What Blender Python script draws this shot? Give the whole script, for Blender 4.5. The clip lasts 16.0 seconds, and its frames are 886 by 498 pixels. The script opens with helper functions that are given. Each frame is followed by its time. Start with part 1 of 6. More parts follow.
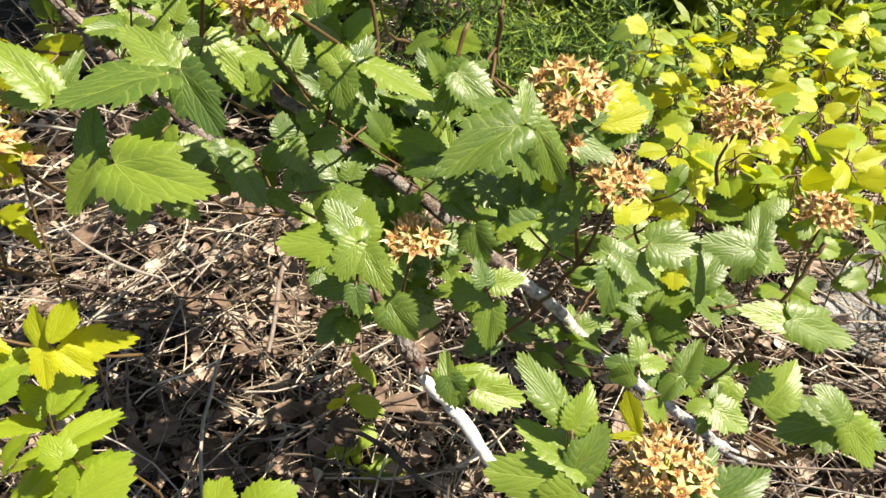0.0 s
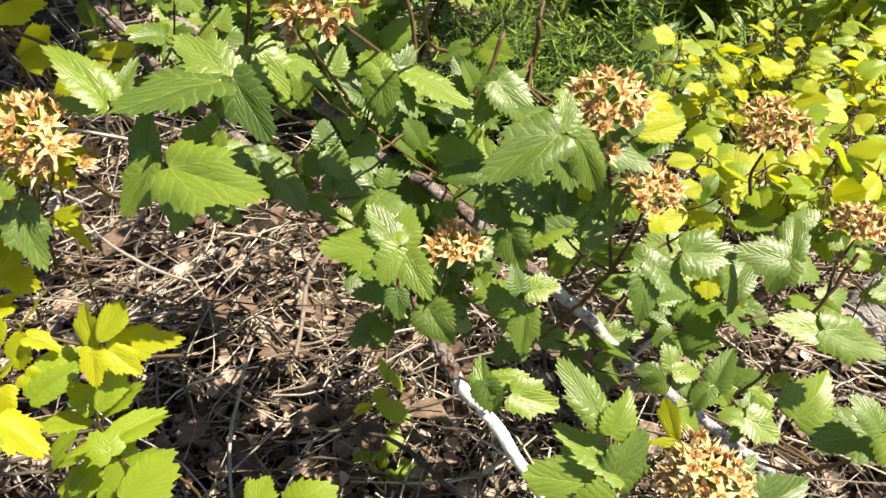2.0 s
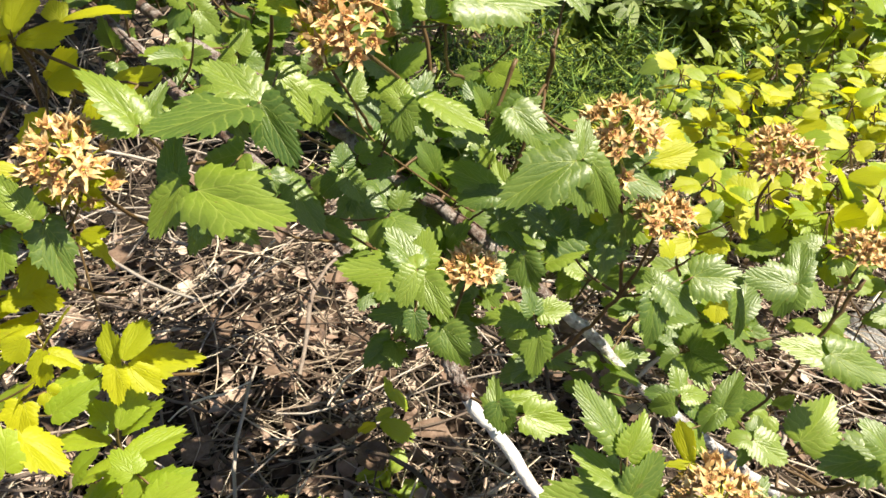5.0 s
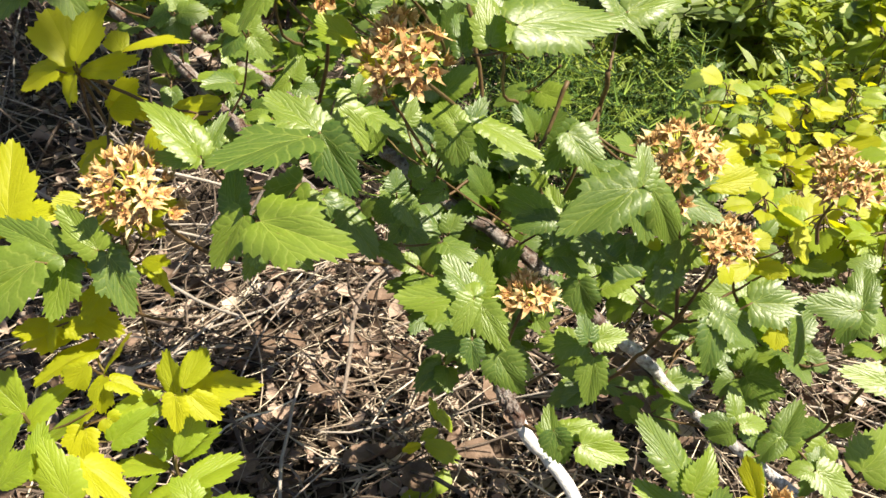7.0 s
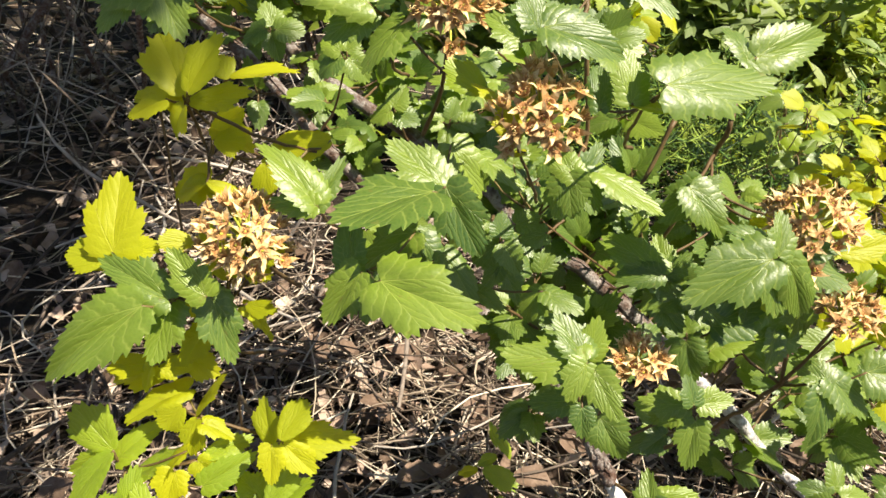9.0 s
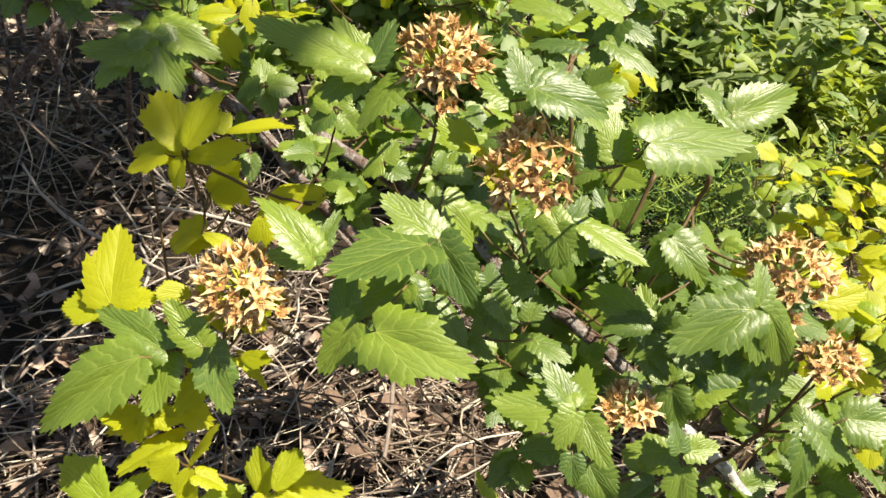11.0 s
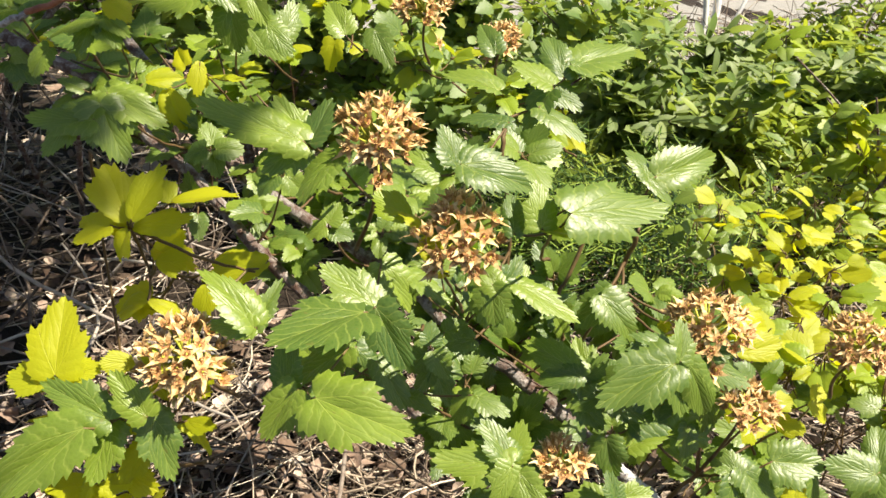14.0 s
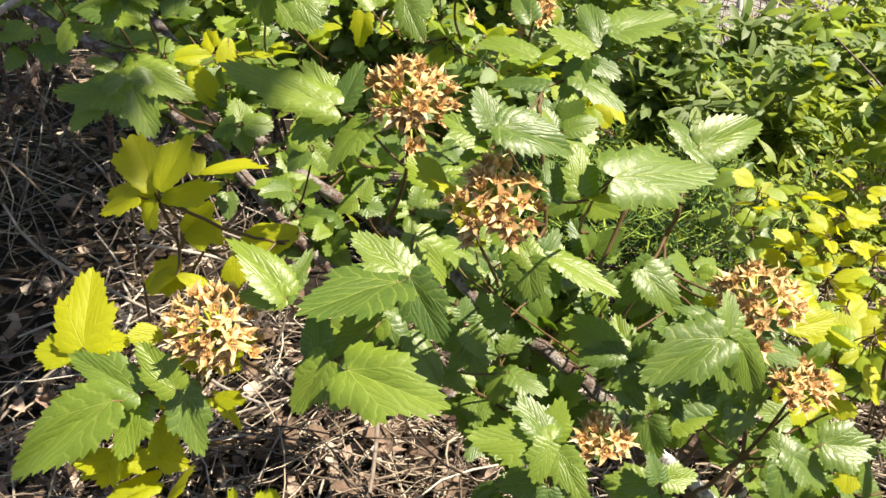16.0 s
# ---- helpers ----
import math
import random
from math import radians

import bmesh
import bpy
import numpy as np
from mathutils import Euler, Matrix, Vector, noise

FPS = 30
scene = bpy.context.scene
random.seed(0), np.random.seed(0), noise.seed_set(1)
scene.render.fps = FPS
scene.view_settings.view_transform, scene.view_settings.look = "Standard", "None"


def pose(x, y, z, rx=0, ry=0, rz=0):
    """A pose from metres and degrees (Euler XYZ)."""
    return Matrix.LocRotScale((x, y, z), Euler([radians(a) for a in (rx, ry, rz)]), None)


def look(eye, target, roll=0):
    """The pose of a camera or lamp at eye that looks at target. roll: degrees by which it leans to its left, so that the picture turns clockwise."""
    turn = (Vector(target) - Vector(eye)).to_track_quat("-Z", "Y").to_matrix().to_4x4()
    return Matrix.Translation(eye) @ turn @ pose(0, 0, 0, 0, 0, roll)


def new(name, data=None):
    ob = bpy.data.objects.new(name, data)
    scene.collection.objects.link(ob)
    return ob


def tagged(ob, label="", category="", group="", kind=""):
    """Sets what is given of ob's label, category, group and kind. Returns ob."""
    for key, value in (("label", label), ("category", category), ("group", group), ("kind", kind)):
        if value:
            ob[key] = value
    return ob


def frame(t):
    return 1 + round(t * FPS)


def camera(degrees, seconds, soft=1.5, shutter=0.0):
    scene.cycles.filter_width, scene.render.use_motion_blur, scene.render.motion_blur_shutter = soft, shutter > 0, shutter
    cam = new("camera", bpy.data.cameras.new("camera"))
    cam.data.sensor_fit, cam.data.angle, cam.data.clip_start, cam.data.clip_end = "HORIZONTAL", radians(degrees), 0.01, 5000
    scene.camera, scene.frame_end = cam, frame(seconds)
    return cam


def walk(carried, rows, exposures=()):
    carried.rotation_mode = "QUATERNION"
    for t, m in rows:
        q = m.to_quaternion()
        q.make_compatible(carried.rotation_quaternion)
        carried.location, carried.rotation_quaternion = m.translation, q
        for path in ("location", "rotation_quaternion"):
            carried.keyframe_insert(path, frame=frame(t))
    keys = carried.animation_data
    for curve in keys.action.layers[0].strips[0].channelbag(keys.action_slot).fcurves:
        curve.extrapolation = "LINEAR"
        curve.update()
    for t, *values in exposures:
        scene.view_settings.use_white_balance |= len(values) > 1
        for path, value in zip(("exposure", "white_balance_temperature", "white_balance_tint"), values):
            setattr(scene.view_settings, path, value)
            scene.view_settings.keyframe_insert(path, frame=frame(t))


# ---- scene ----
cam = camera(60.1, 16.0, soft=1.6)
PATH = [
    (0, (0.08, 0.07, 0.837), (0.01, 1.761, -0.229), 0.3),
    (0.5, (0.071, 0.069, 0.838), (-0.005, 1.765, -0.218), 0.3),
    (1, (0.068, 0.066, 0.84), (-0.03, 1.763, -0.213), -0.1),
    (1.5, (0.067, 0.067, 0.837), (-0.055, 1.764, -0.213), -0.0),
    (2, (0.066, 0.062, 0.84), (-0.049, 1.761, -0.209), 0.2),
    (2.5, (0.064, 0.061, 0.843), (-0.046, 1.771, -0.187), 0.7),
    (3, (0.061, 0.054, 0.846), (-0.082, 1.769, -0.172), -0.7),
    (3.5, (0.054, 0.054, 0.847), (-0.083, 1.774, -0.164), -0.2),
    (6, (0.049, 0.057, 0.847), (-0.048, 1.785, -0.157), 1.3),
    (6.5, (0.035, 0.061, 0.851), (-0.098, 1.793, -0.142), 1.4),
    (7, (0.036, 0.062, 0.854), (-0.157, 1.794, -0.128), -0.4),
    (7.5, (0.031, 0.054, 0.873), (-0.187, 1.814, -0.052), 0.3),
    (8, (0.002, 0.057, 0.899), (-0.223, 1.832, 0.005), 1.7),
    (8.5, (-0.024, 0.085, 0.891), (-0.313, 1.804, -0.09), 3.7),
    (9, (-0.021, 0.097, 0.877), (-0.289, 1.803, -0.133), 1.7),
    (9.5, (-0.026, 0.095, 0.882), (-0.252, 1.841, -0.067), 2.9),
    (12, (-0.026, 0.082, 0.885), (-0.257, 1.856, -0.011), 1.8),
    (12.5, (-0.025, 0.08, 0.887), (-0.248, 1.86, 0.003), 1.9),
    (13, (-0.026, 0.075, 0.904), (-0.277, 1.886, 0.092), 1.1),
    (13.5, (-0.023, 0.072, 0.916), (-0.255, 1.901, 0.14), 1.0),
    (14, (-0.012, 0.075, 0.912), (-0.146, 1.898, 0.099), 2.7),
    (14.5, (-0.012, 0.073, 0.911), (-0.113, 1.893, 0.089), 3.1),
    (15, (-0.008, 0.074, 0.908), (-0.109, 1.892, 0.08), 2.0),
    (15.5, (-0.004, 0.082, 0.9), (-0.156, 1.894, 0.065), 1.1),
    (16, (-0.016, 0.085, 0.891), (-0.224, 1.892, 0.061), 1.5),
]
walk(cam, [(t, look(eye, target, roll)) for t, eye, target, roll in PATH])

# ---- light ----
SUN_AZ, SUN_EL = 110.0, 55.0          # degrees from straight ahead (+y) towards the right, and above the horizon
az, el = radians(SUN_AZ), radians(SUN_EL)
SUN_WAY = Vector((math.sin(az) * math.cos(el), math.cos(az) * math.cos(el), math.sin(el)))
world = bpy.data.worlds.new("sky")
scene.world = world
world.use_nodes = True
sky = world.node_tree.nodes.new("ShaderNodeTexSky")
sky.sky_type, sky.sun_disc, sky.sun_elevation, sky.sun_rotation = "NISHITA", False, el, az
world.node_tree.links.new(sky.outputs[0], world.node_tree.nodes["Background"].inputs[0])
world.node_tree.nodes["Background"].inputs[1].default_value = 0.05
sun = new("sun", bpy.data.lights.new("sun", "SUN"))
sun.data.energy, sun.data.angle, sun.data.color = 5.0, radians(0.53), (1.0, 0.905, 0.72)
sun.matrix_world = look(SUN_WAY * 30, (0, 0, 0))
scene.view_settings.exposure = 1.29


# ---- materials ----
class Nodes:
    """Short hand for one node material."""

    def __init__(self, name):
        self.mat = bpy.data.materials.new(name)
        self.mat.use_nodes = True
        self.tree = self.mat.node_tree
        self.bsdf = self.tree.nodes["Principled BSDF"]
        self.out = self.tree.nodes["Material Output"]

    def add(self, kind):
        return self.tree.nodes.new(kind)

    def put(self, socket, value):
        if isinstance(value, bpy.types.NodeSocket):
            self.tree.links.new(value, socket)
        else:
            socket.default_value = value

    def math(self, op, a, b=0.0, clamp=False):
        node = self.add("ShaderNodeMath")
        node.operation, node.use_clamp = op, clamp
        self.put(node.inputs[0], a)
        self.put(node.inputs[1], b)
        return node.outputs[0]

    def mix(self, fac, a, b):
        node = self.add("ShaderNodeMix")
        node.data_type = "RGBA"
        self.put(node.inputs[0], fac)
        self.put(node.inputs[6], (*a, 1) if isinstance(a, tuple) else a)
        self.put(node.inputs[7], (*b, 1) if isinstance(b, tuple) else b)
        return node.outputs[2]

    def noise(self, scale, detail=4.0, coords=None, rough=0.55):
        node = self.add("ShaderNodeTexNoise")
        node.inputs["Scale"].default_value, node.inputs["Detail"].default_value = scale, detail
        node.inputs["Roughness"].default_value = rough
        if coords is not None:
            self.put(node.inputs["Vector"], coords)
        return node.outputs[0]

    def steps(self, fac, *stops):
        node = self.add("ShaderNodeValToRGB")
        ramp = node.color_ramp
        while len(ramp.elements) < len(stops):
            ramp.elements.new(0.5)
        for e, (at, col) in zip(ramp.elements, stops):
            e.position, e.color = at, (*col, 1)
        self.put(node.inputs[0], fac)
        return node.outputs[0]

    def bump(self, height, strength, distance):
        node = self.add("ShaderNodeBump")
        node.inputs["Strength"].default_value, node.inputs["Distance"].default_value = strength, distance
        self.put(node.inputs["Height"], height)
        self.put(self.bsdf.inputs["Normal"], node.outputs[0])
        return node.outputs[0]

    def finish(self, color, rough, spec=0.5):
        self.put(self.bsdf.inputs["Base Color"], color)
        self.put(self.bsdf.inputs["Roughness"], rough)
        self.bsdf.inputs["Specular IOR Level"].default_value = spec
        return self.mat


def leaf_material(name, dark, light, vein, glow, through_share, rough, ribs=4.6, spec=0.5, islands=False, quilt=1.0):
    """A thin leaf: glossy skin with veins, light passing through. Colour varies from leaf to leaf and across the blade."""
    n = Nodes(name)
    if islands:
        chance = n.add("ShaderNodeNewGeometry").outputs["Random Per Island"]
    else:
        chance = n.add("ShaderNodeObjectInfo").outputs["Random"]
    uv = n.add("ShaderNodeUVMap").outputs[0]
    split = n.add("ShaderNodeSeparateXYZ")
    n.put(split.inputs[0], uv)
    u, v = split.outputs[0], split.outputs[1]
    x = n.math("MULTIPLY", n.math("ABSOLUTE", n.math("SUBTRACT", u, 0.5)), 2.0)
    y = n.math("DIVIDE", n.math("SUBTRACT", v, 0.25), 0.7)
    # the side lobes carry a main vein of their own, 47 degrees off the midrib
    sn, cs = math.sin(radians(47)), math.cos(radians(47))
    off = n.math("ABSOLUTE", n.math("SUBTRACT", n.math("MULTIPLY", x, cs), n.math("MULTIPLY", y, sn)))
    along = n.math("ADD", n.math("MULTIPLY", x, sn), n.math("MULTIPLY", y, cs))
    in_side = n.math("GREATER_THAN", x, n.math("MULTIPLY", y, 0.55))
    t_mid = n.math("SUBTRACT", y, n.math("MULTIPLY", x, 1.35))
    t_side = n.math("SUBTRACT", along, n.math("MULTIPLY", off, 1.35))
    t = n.math("ADD", n.math("MULTIPLY", t_side, in_side), n.math("MULTIPLY", t_mid, n.math("SUBTRACT", 1.0, in_side)))
    # no two veins are quite alike
    warp = n.add("ShaderNodeCombineXYZ")
    n.put(warp.inputs[0], n.math("MULTIPLY", u, 5.0))
    n.put(warp.inputs[1], n.math("MULTIPLY", v, 5.0))
    n.put(warp.inputs[2], n.math("MULTIPLY", chance, 40.0))
    t = n.math("ADD", t, n.math("MULTIPLY", n.math("SUBTRACT", n.noise(1.0, 2.0, warp.outputs[0]), 0.5), 0.32))
    ridge = n.math("PINGPONG", n.math("MULTIPLY", t, ribs), 0.5)
    rib = n.math("SUBTRACT", 1.0, n.math("MULTIPLY", ridge, 9.0), True)
    mid = n.math("SUBTRACT", 1.0, n.math("MULTIPLY", n.math("MINIMUM", x, n.math("ADD", off, n.math("MULTIPLY", along, 0.012))), 55.0), True)
    lines = n.math("MAXIMUM", n.math("MULTIPLY", rib, 0.6), mid)
    place = n.add("ShaderNodeNewGeometry").outputs["Position"]
    blotch = n.noise(38.0, 3.0, place)
    fine = n.noise(420.0, 3.0, place)
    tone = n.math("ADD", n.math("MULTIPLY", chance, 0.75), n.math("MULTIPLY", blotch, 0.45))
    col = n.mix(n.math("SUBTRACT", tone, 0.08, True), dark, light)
    col = n.mix(n.math("MULTIPLY", lines, 0.58 * quilt), col, vein)
    spots = n.math("GREATER_THAN", n.noise(160.0, 2.0, place), 0.71)
    col = n.mix(n.math("MULTIPLY", spots, 0.35), col, (0.16, 0.10, 0.03))
    # the blade swells between sunken veins, with fine creases running along them
    hollow = n.math("SUBTRACT", 1.0, n.math("MULTIPLY", ridge, 2.0))
    swell = n.math("SUBTRACT", 1.0, n.math("MULTIPLY", hollow, hollow))
    weave = n.add("ShaderNodeCombineXYZ")
    n.put(weave.inputs[0], n.math("MULTIPLY", t, ribs * 4.0))
    n.put(weave.inputs[1], n.math("MULTIPLY", x, 7.0))
    n.put(weave.inputs[2], n.math("MULTIPLY", chance, 60.0))
    crease = n.noise(1.0, 3.0, weave.outputs[0])
    relief = n.math("ADD", n.math("MULTIPLY", swell, 0.24 * quilt), n.math("MULTIPLY", crease, 0.17 * quilt))
    relief = n.math("SUBTRACT", n.math("ADD", relief, n.math("MULTIPLY", fine, 0.07)), n.math("MULTIPLY", mid, 0.25))
    cells = n.add("ShaderNodeTexVoronoi")
    cells.feature = "DISTANCE_TO_EDGE"
    cells.inputs["Scale"].default_value = 360.0
    n.put(cells.inputs["Vector"], place)
    net = n.math("MULTIPLY", cells.outputs[0], 2.2, True)
    pucker = n.noise(240.0, 3.0, place)
    relief = n.math("ADD", relief, n.math("ADD", n.math("MULTIPLY", pucker, 0.14 * quilt), n.math("MULTIPLY", net, 0.08)))
    normal = n.bump(relief, 1.0, 0.0007)
    col = n.mix(n.math("MULTIPLY", n.math("SUBTRACT", 1.0, net), 0.12), col, vein)
    n.finish(col, n.math("ADD", rough, n.math("MULTIPLY", fine, 0.16)), spec)
    thin = n.add("ShaderNodeBsdfTranslucent")
    n.put(thin.inputs[0], n.mix(n.math("MULTIPLY", lines, 0.5), glow, vein))
    n.put(thin.inputs[1], normal)
    both = n.add("ShaderNodeMixShader")
    both.inputs[0].default_value = through_share
    n.put(both.inputs[1], n.bsdf.outputs[0])
    n.put(both.inputs[2], thin.outputs[0])
    n.put(n.out.inputs[0], both.outputs[0])
    return n.mat


def varied(name, stops, scale, rough, relief=0.4, depth=0.002, spec=0.3, fine=300.0, share=0.5):
    """A matt natural surface: colour from island to island and by noise at two scales."""
    n = Nodes(name)
    geo = n.add("ShaderNodeNewGeometry")
    big = n.noise(scale, 4.0, geo.outputs["Position"])
    small = n.noise(fine, 4.0, geo.outputs["Position"], 0.7)
    tone = n.math("ADD", n.math("MULTIPLY", geo.outputs["Random Per Island"], share), n.math("MULTIPLY", n.math("SUBTRACT", n.math("ADD", big, n.math("MULTIPLY", small, 0.6)), 0.3), 1.0 - share))
    n.bump(n.math("ADD", small, n.math("MULTIPLY", big, 0.5)), relief, depth)
    return n.finish(n.steps(tone, *stops), rough, spec)


# Leaves differ by chance; the dark end also stands in for shaded leaves.
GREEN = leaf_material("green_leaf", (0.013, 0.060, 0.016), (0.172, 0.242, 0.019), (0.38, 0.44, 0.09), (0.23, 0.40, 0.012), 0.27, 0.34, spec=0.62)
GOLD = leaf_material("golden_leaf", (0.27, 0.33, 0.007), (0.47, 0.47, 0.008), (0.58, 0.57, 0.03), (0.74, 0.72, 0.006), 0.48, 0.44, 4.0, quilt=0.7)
LIME = leaf_material("lime_leaf", (0.13, 0.23, 0.012), (0.29, 0.37, 0.020), (0.44, 0.50, 0.08), (0.52, 0.60, 0.012), 0.42, 0.36, 4.5, quilt=0.8)
FAR_GREEN = leaf_material("background_leaf", (0.075, 0.145, 0.035), (0.19, 0.27, 0.075), (0.28, 0.36, 0.11), (0.34, 0.44, 0.05), 0.42, 0.40, islands=True)
FAR_LIME = leaf_material("background_lime_leaf", (0.14, 0.22, 0.025), (0.29, 0.35, 0.045), (0.38, 0.44, 0.08), (0.46, 0.52, 0.035), 0.42, 0.40, islands=True)
FAR_GREY = leaf_material("background_grey_green_leaf", (0.095, 0.150, 0.048), (0.235, 0.290, 0.105), (0.34, 0.40, 0.16), (0.36, 0.45, 0.07), 0.42, 0.42, islands=True)
HORSETAIL = varied("horsetail_green", ((0.15, (0.012, 0.035, 0.006)), (0.5, (0.060, 0.120, 0.014)), (0.9, (0.26, 0.34, 0.05))), 12, 0.5, share=0.75)
STEM = varied("red_brown_stem", ((0.0, (0.06, 0.030, 0.015)), (0.5, (0.12, 0.076, 0.034)), (1.0, (0.19, 0.165, 0.055))), 40, 0.5, 0.5, 0.001)
RED_STEM = varied("red_stem", ((0.1, (0.14, 0.05, 0.03)), (0.5, (0.32, 0.13, 0.075)), (0.9, (0.48, 0.27, 0.17))), 60, 0.5, 0.5, 0.001, share=0.1)
BARK = varied("peeling_bark", ((0.0, (0.03, 0.016, 0.012)), (0.38, (0.10, 0.055, 0.04)), (0.52, (0.17, 0.13, 0.115)), (0.66, (0.34, 0.31, 0.295)), (0.74, (0.12, 0.08, 0.06)), (1.0, (0.05, 0.03, 0.025))), 70, 0.8, 1.0, 0.004, fine=240.0, share=0.12)
PALE_BARK = varied("weathered_bark", ((0.1, (0.09, 0.06, 0.05)), (0.35, (0.22, 0.19, 0.18)), (0.55, (0.50, 0.49, 0.50)), (0.7, (0.66, 0.65, 0.67)), (0.9, (0.20, 0.16, 0.14))), 55, 0.8, 1.0, 0.004, fine=220.0, share=0.1)
WHITE_WOOD = varied("bleached_wood", ((0.0, (0.25, 0.2, 0.18)), (0.4, (0.6, 0.58, 0.58)), (1.0, (0.82, 0.81, 0.82))), 35, 0.7, 0.6, 0.002, share=0.1)
CAPSULE = varied("seed_capsule_tan", ((0.1, (0.44, 0.25, 0.10)), (0.45, (0.63, 0.44, 0.20)), (0.9, (0.80, 0.65, 0.37))), 90, 0.55, 0.5, 0.0008, share=0.45, fine=500.0)
HUSK = varied("seed_capsule_rust", ((0.1, (0.34, 0.175, 0.065)), (0.5, (0.48, 0.30, 0.115)), (0.9, (0.66, 0.48, 0.21))), 120, 0.6, 0.5, 0.0008, share=0.4, fine=500.0)
HEART = varied("seed_capsule_heart", ((0.0, (0.32, 0.14, 0.055)), (1.0, (0.50, 0.27, 0.11))), 150, 0.7)
PEDICEL = varied("pedicel_green", ((0.0, (0.30, 0.34, 0.03)), (1.0, (0.58, 0.54, 0.08))), 60, 0.5)
SOIL = varied("dark_soil", ((0.0, (0.010, 0.007, 0.005)), (0.5, (0.03, 0.021, 0.015)), (1.0, (0.08, 0.058, 0.042))), 7, 0.95, 1.0, 0.02, fine=90.0, share=0.0)
STRAW = varied("dry_straw", ((0.2, (0.040, 0.028, 0.020)), (0.42, (0.18, 0.135, 0.102)), (0.62, (0.40, 0.32, 0.245)), (0.86, (0.74, 0.65, 0.52))), 25, 0.7, 0.3, 0.001, share=0.7)
TWIG = varied("dead_twig", ((0.2, (0.040, 0.029, 0.022)), (0.48, (0.18, 0.138, 0.112)), (0.85, (0.50, 0.45, 0.40))), 40, 0.85, 0.8, 0.002, share=0.6)
DEAD_LEAF = varied("dead_leaf", ((0.15, (0.025, 0.016, 0.011)), (0.38, (0.14, 0.092, 0.065)), (0.57, (0.33, 0.235, 0.185)), (0.75, (0.45, 0.35, 0.285)), (0.92, (0.58, 0.48, 0.40))), 60, 0.75, 0.6, 0.002, share=0.7)
STONE = varied("pale_stone", ((0.15, (0.06, 0.055, 0.05)), (0.38, (0.22, 0.215, 0.215)), (0.6, (0.40, 0.395, 0.40)), (0.9, (0.62, 0.61, 0.62))), 30, 0.9, 1.0, 0.008, share=0.05, fine=150.0)
GRAVEL = varied("pale_gravel", ((0.1, (0.14, 0.13, 0.115)), (0.45, (0.33, 0.315, 0.29)), (0.9, (0.56, 0.54, 0.51))), 9, 0.9, 0.8, 0.01, share=0.6)

# ---- building helpers ----
PLACED = {}


def adopt(ob, parent, place):
    """Puts ob at a world pose, as a child of parent if there is one."""
    PLACED[ob] = place
    if parent is not None:
        ob.parent = parent
        ob.matrix_parent_inverse = PLACED[parent].inverted()
    ob.matrix_basis = place
    return ob


def mesh_of(name, bm, *materials, smooth=True):
    me = bpy.data.meshes.new(name)
    bm.to_mesh(me)
    bm.free()
    for m in materials:
        me.materials.append(m)
    if smooth:
        me.polygons.foreach_set("use_smooth", [True] * len(me.polygons))
    return me


def part(name, bm, material, parent, label="", smooth=True):
    mats = material if isinstance(material, tuple) else (material,)
    ob = adopt(new(name, mesh_of(name, bm, *mats, smooth=smooth)), parent, Matrix())
    return tagged(ob, label)


def thing(name, base, label, category, group="", kind=""):
    ob = adopt(new(name), None, Matrix.Translation(base))
    ob.empty_display_size = 0.02
    return tagged(ob, label, category, group, kind)


def bend(points, count, wobble=0.0, rng=random):
    """A smooth line through the given points (Catmull-Rom), with count steps a stretch."""
    p = [Vector(q) for q in points]
    p = [p[0] * 2 - p[1], *p, p[-1] * 2 - p[-2]]
    line = []
    for a, b, c, d in zip(p, p[1:], p[2:], p[3:]):
        for k in range(count):
            t = k / count
            q = 0.5 * (2 * b + (c - a) * t + (2 * a - 5 * b + 4 * c - d) * t * t + (3 * b - a - 3 * c + d) * t**3)
            line.append(q + Vector((rng.uniform(-1, 1), rng.uniform(-1, 1), rng.uniform(-1, 1))) * wobble)
    return [*line, p[-2]]


def tube(bm, line, r0, r1, sides=6, lumps=0.0, material=0, rng=random):
    """A round rod along a line, its thickness going from r0 to r1."""
    rings, n = [], len(line)
    for k, q in enumerate(line):
        ahead = (line[min(k + 1, n - 1)] - line[max(k - 1, 0)]).normalized()
        side = ahead.orthogonal().normalized() if k == 0 else (side - ahead * side.dot(ahead)).normalized()
        up = ahead.cross(side)
        r = r0 + (r1 - r0) * k / (n - 1)
        ring = []
        for s in range(sides):
            a = 2 * math.pi * s / sides
            ring.append(bm.verts.new(q + (side * math.cos(a) + up * math.sin(a)) * r * (1 + lumps * rng.uniform(-1, 1))))
        rings.append(ring)
    for a, b in zip(rings, rings[1:]):
        for s in range(sides):
            bm.faces.new((a[s], a[(s + 1) % sides], b[(s + 1) % sides], b[s])).material_index = material
    bm.faces.new(rings[0][::-1]).material_index = material
    bm.faces.new(rings[-1]).material_index = material


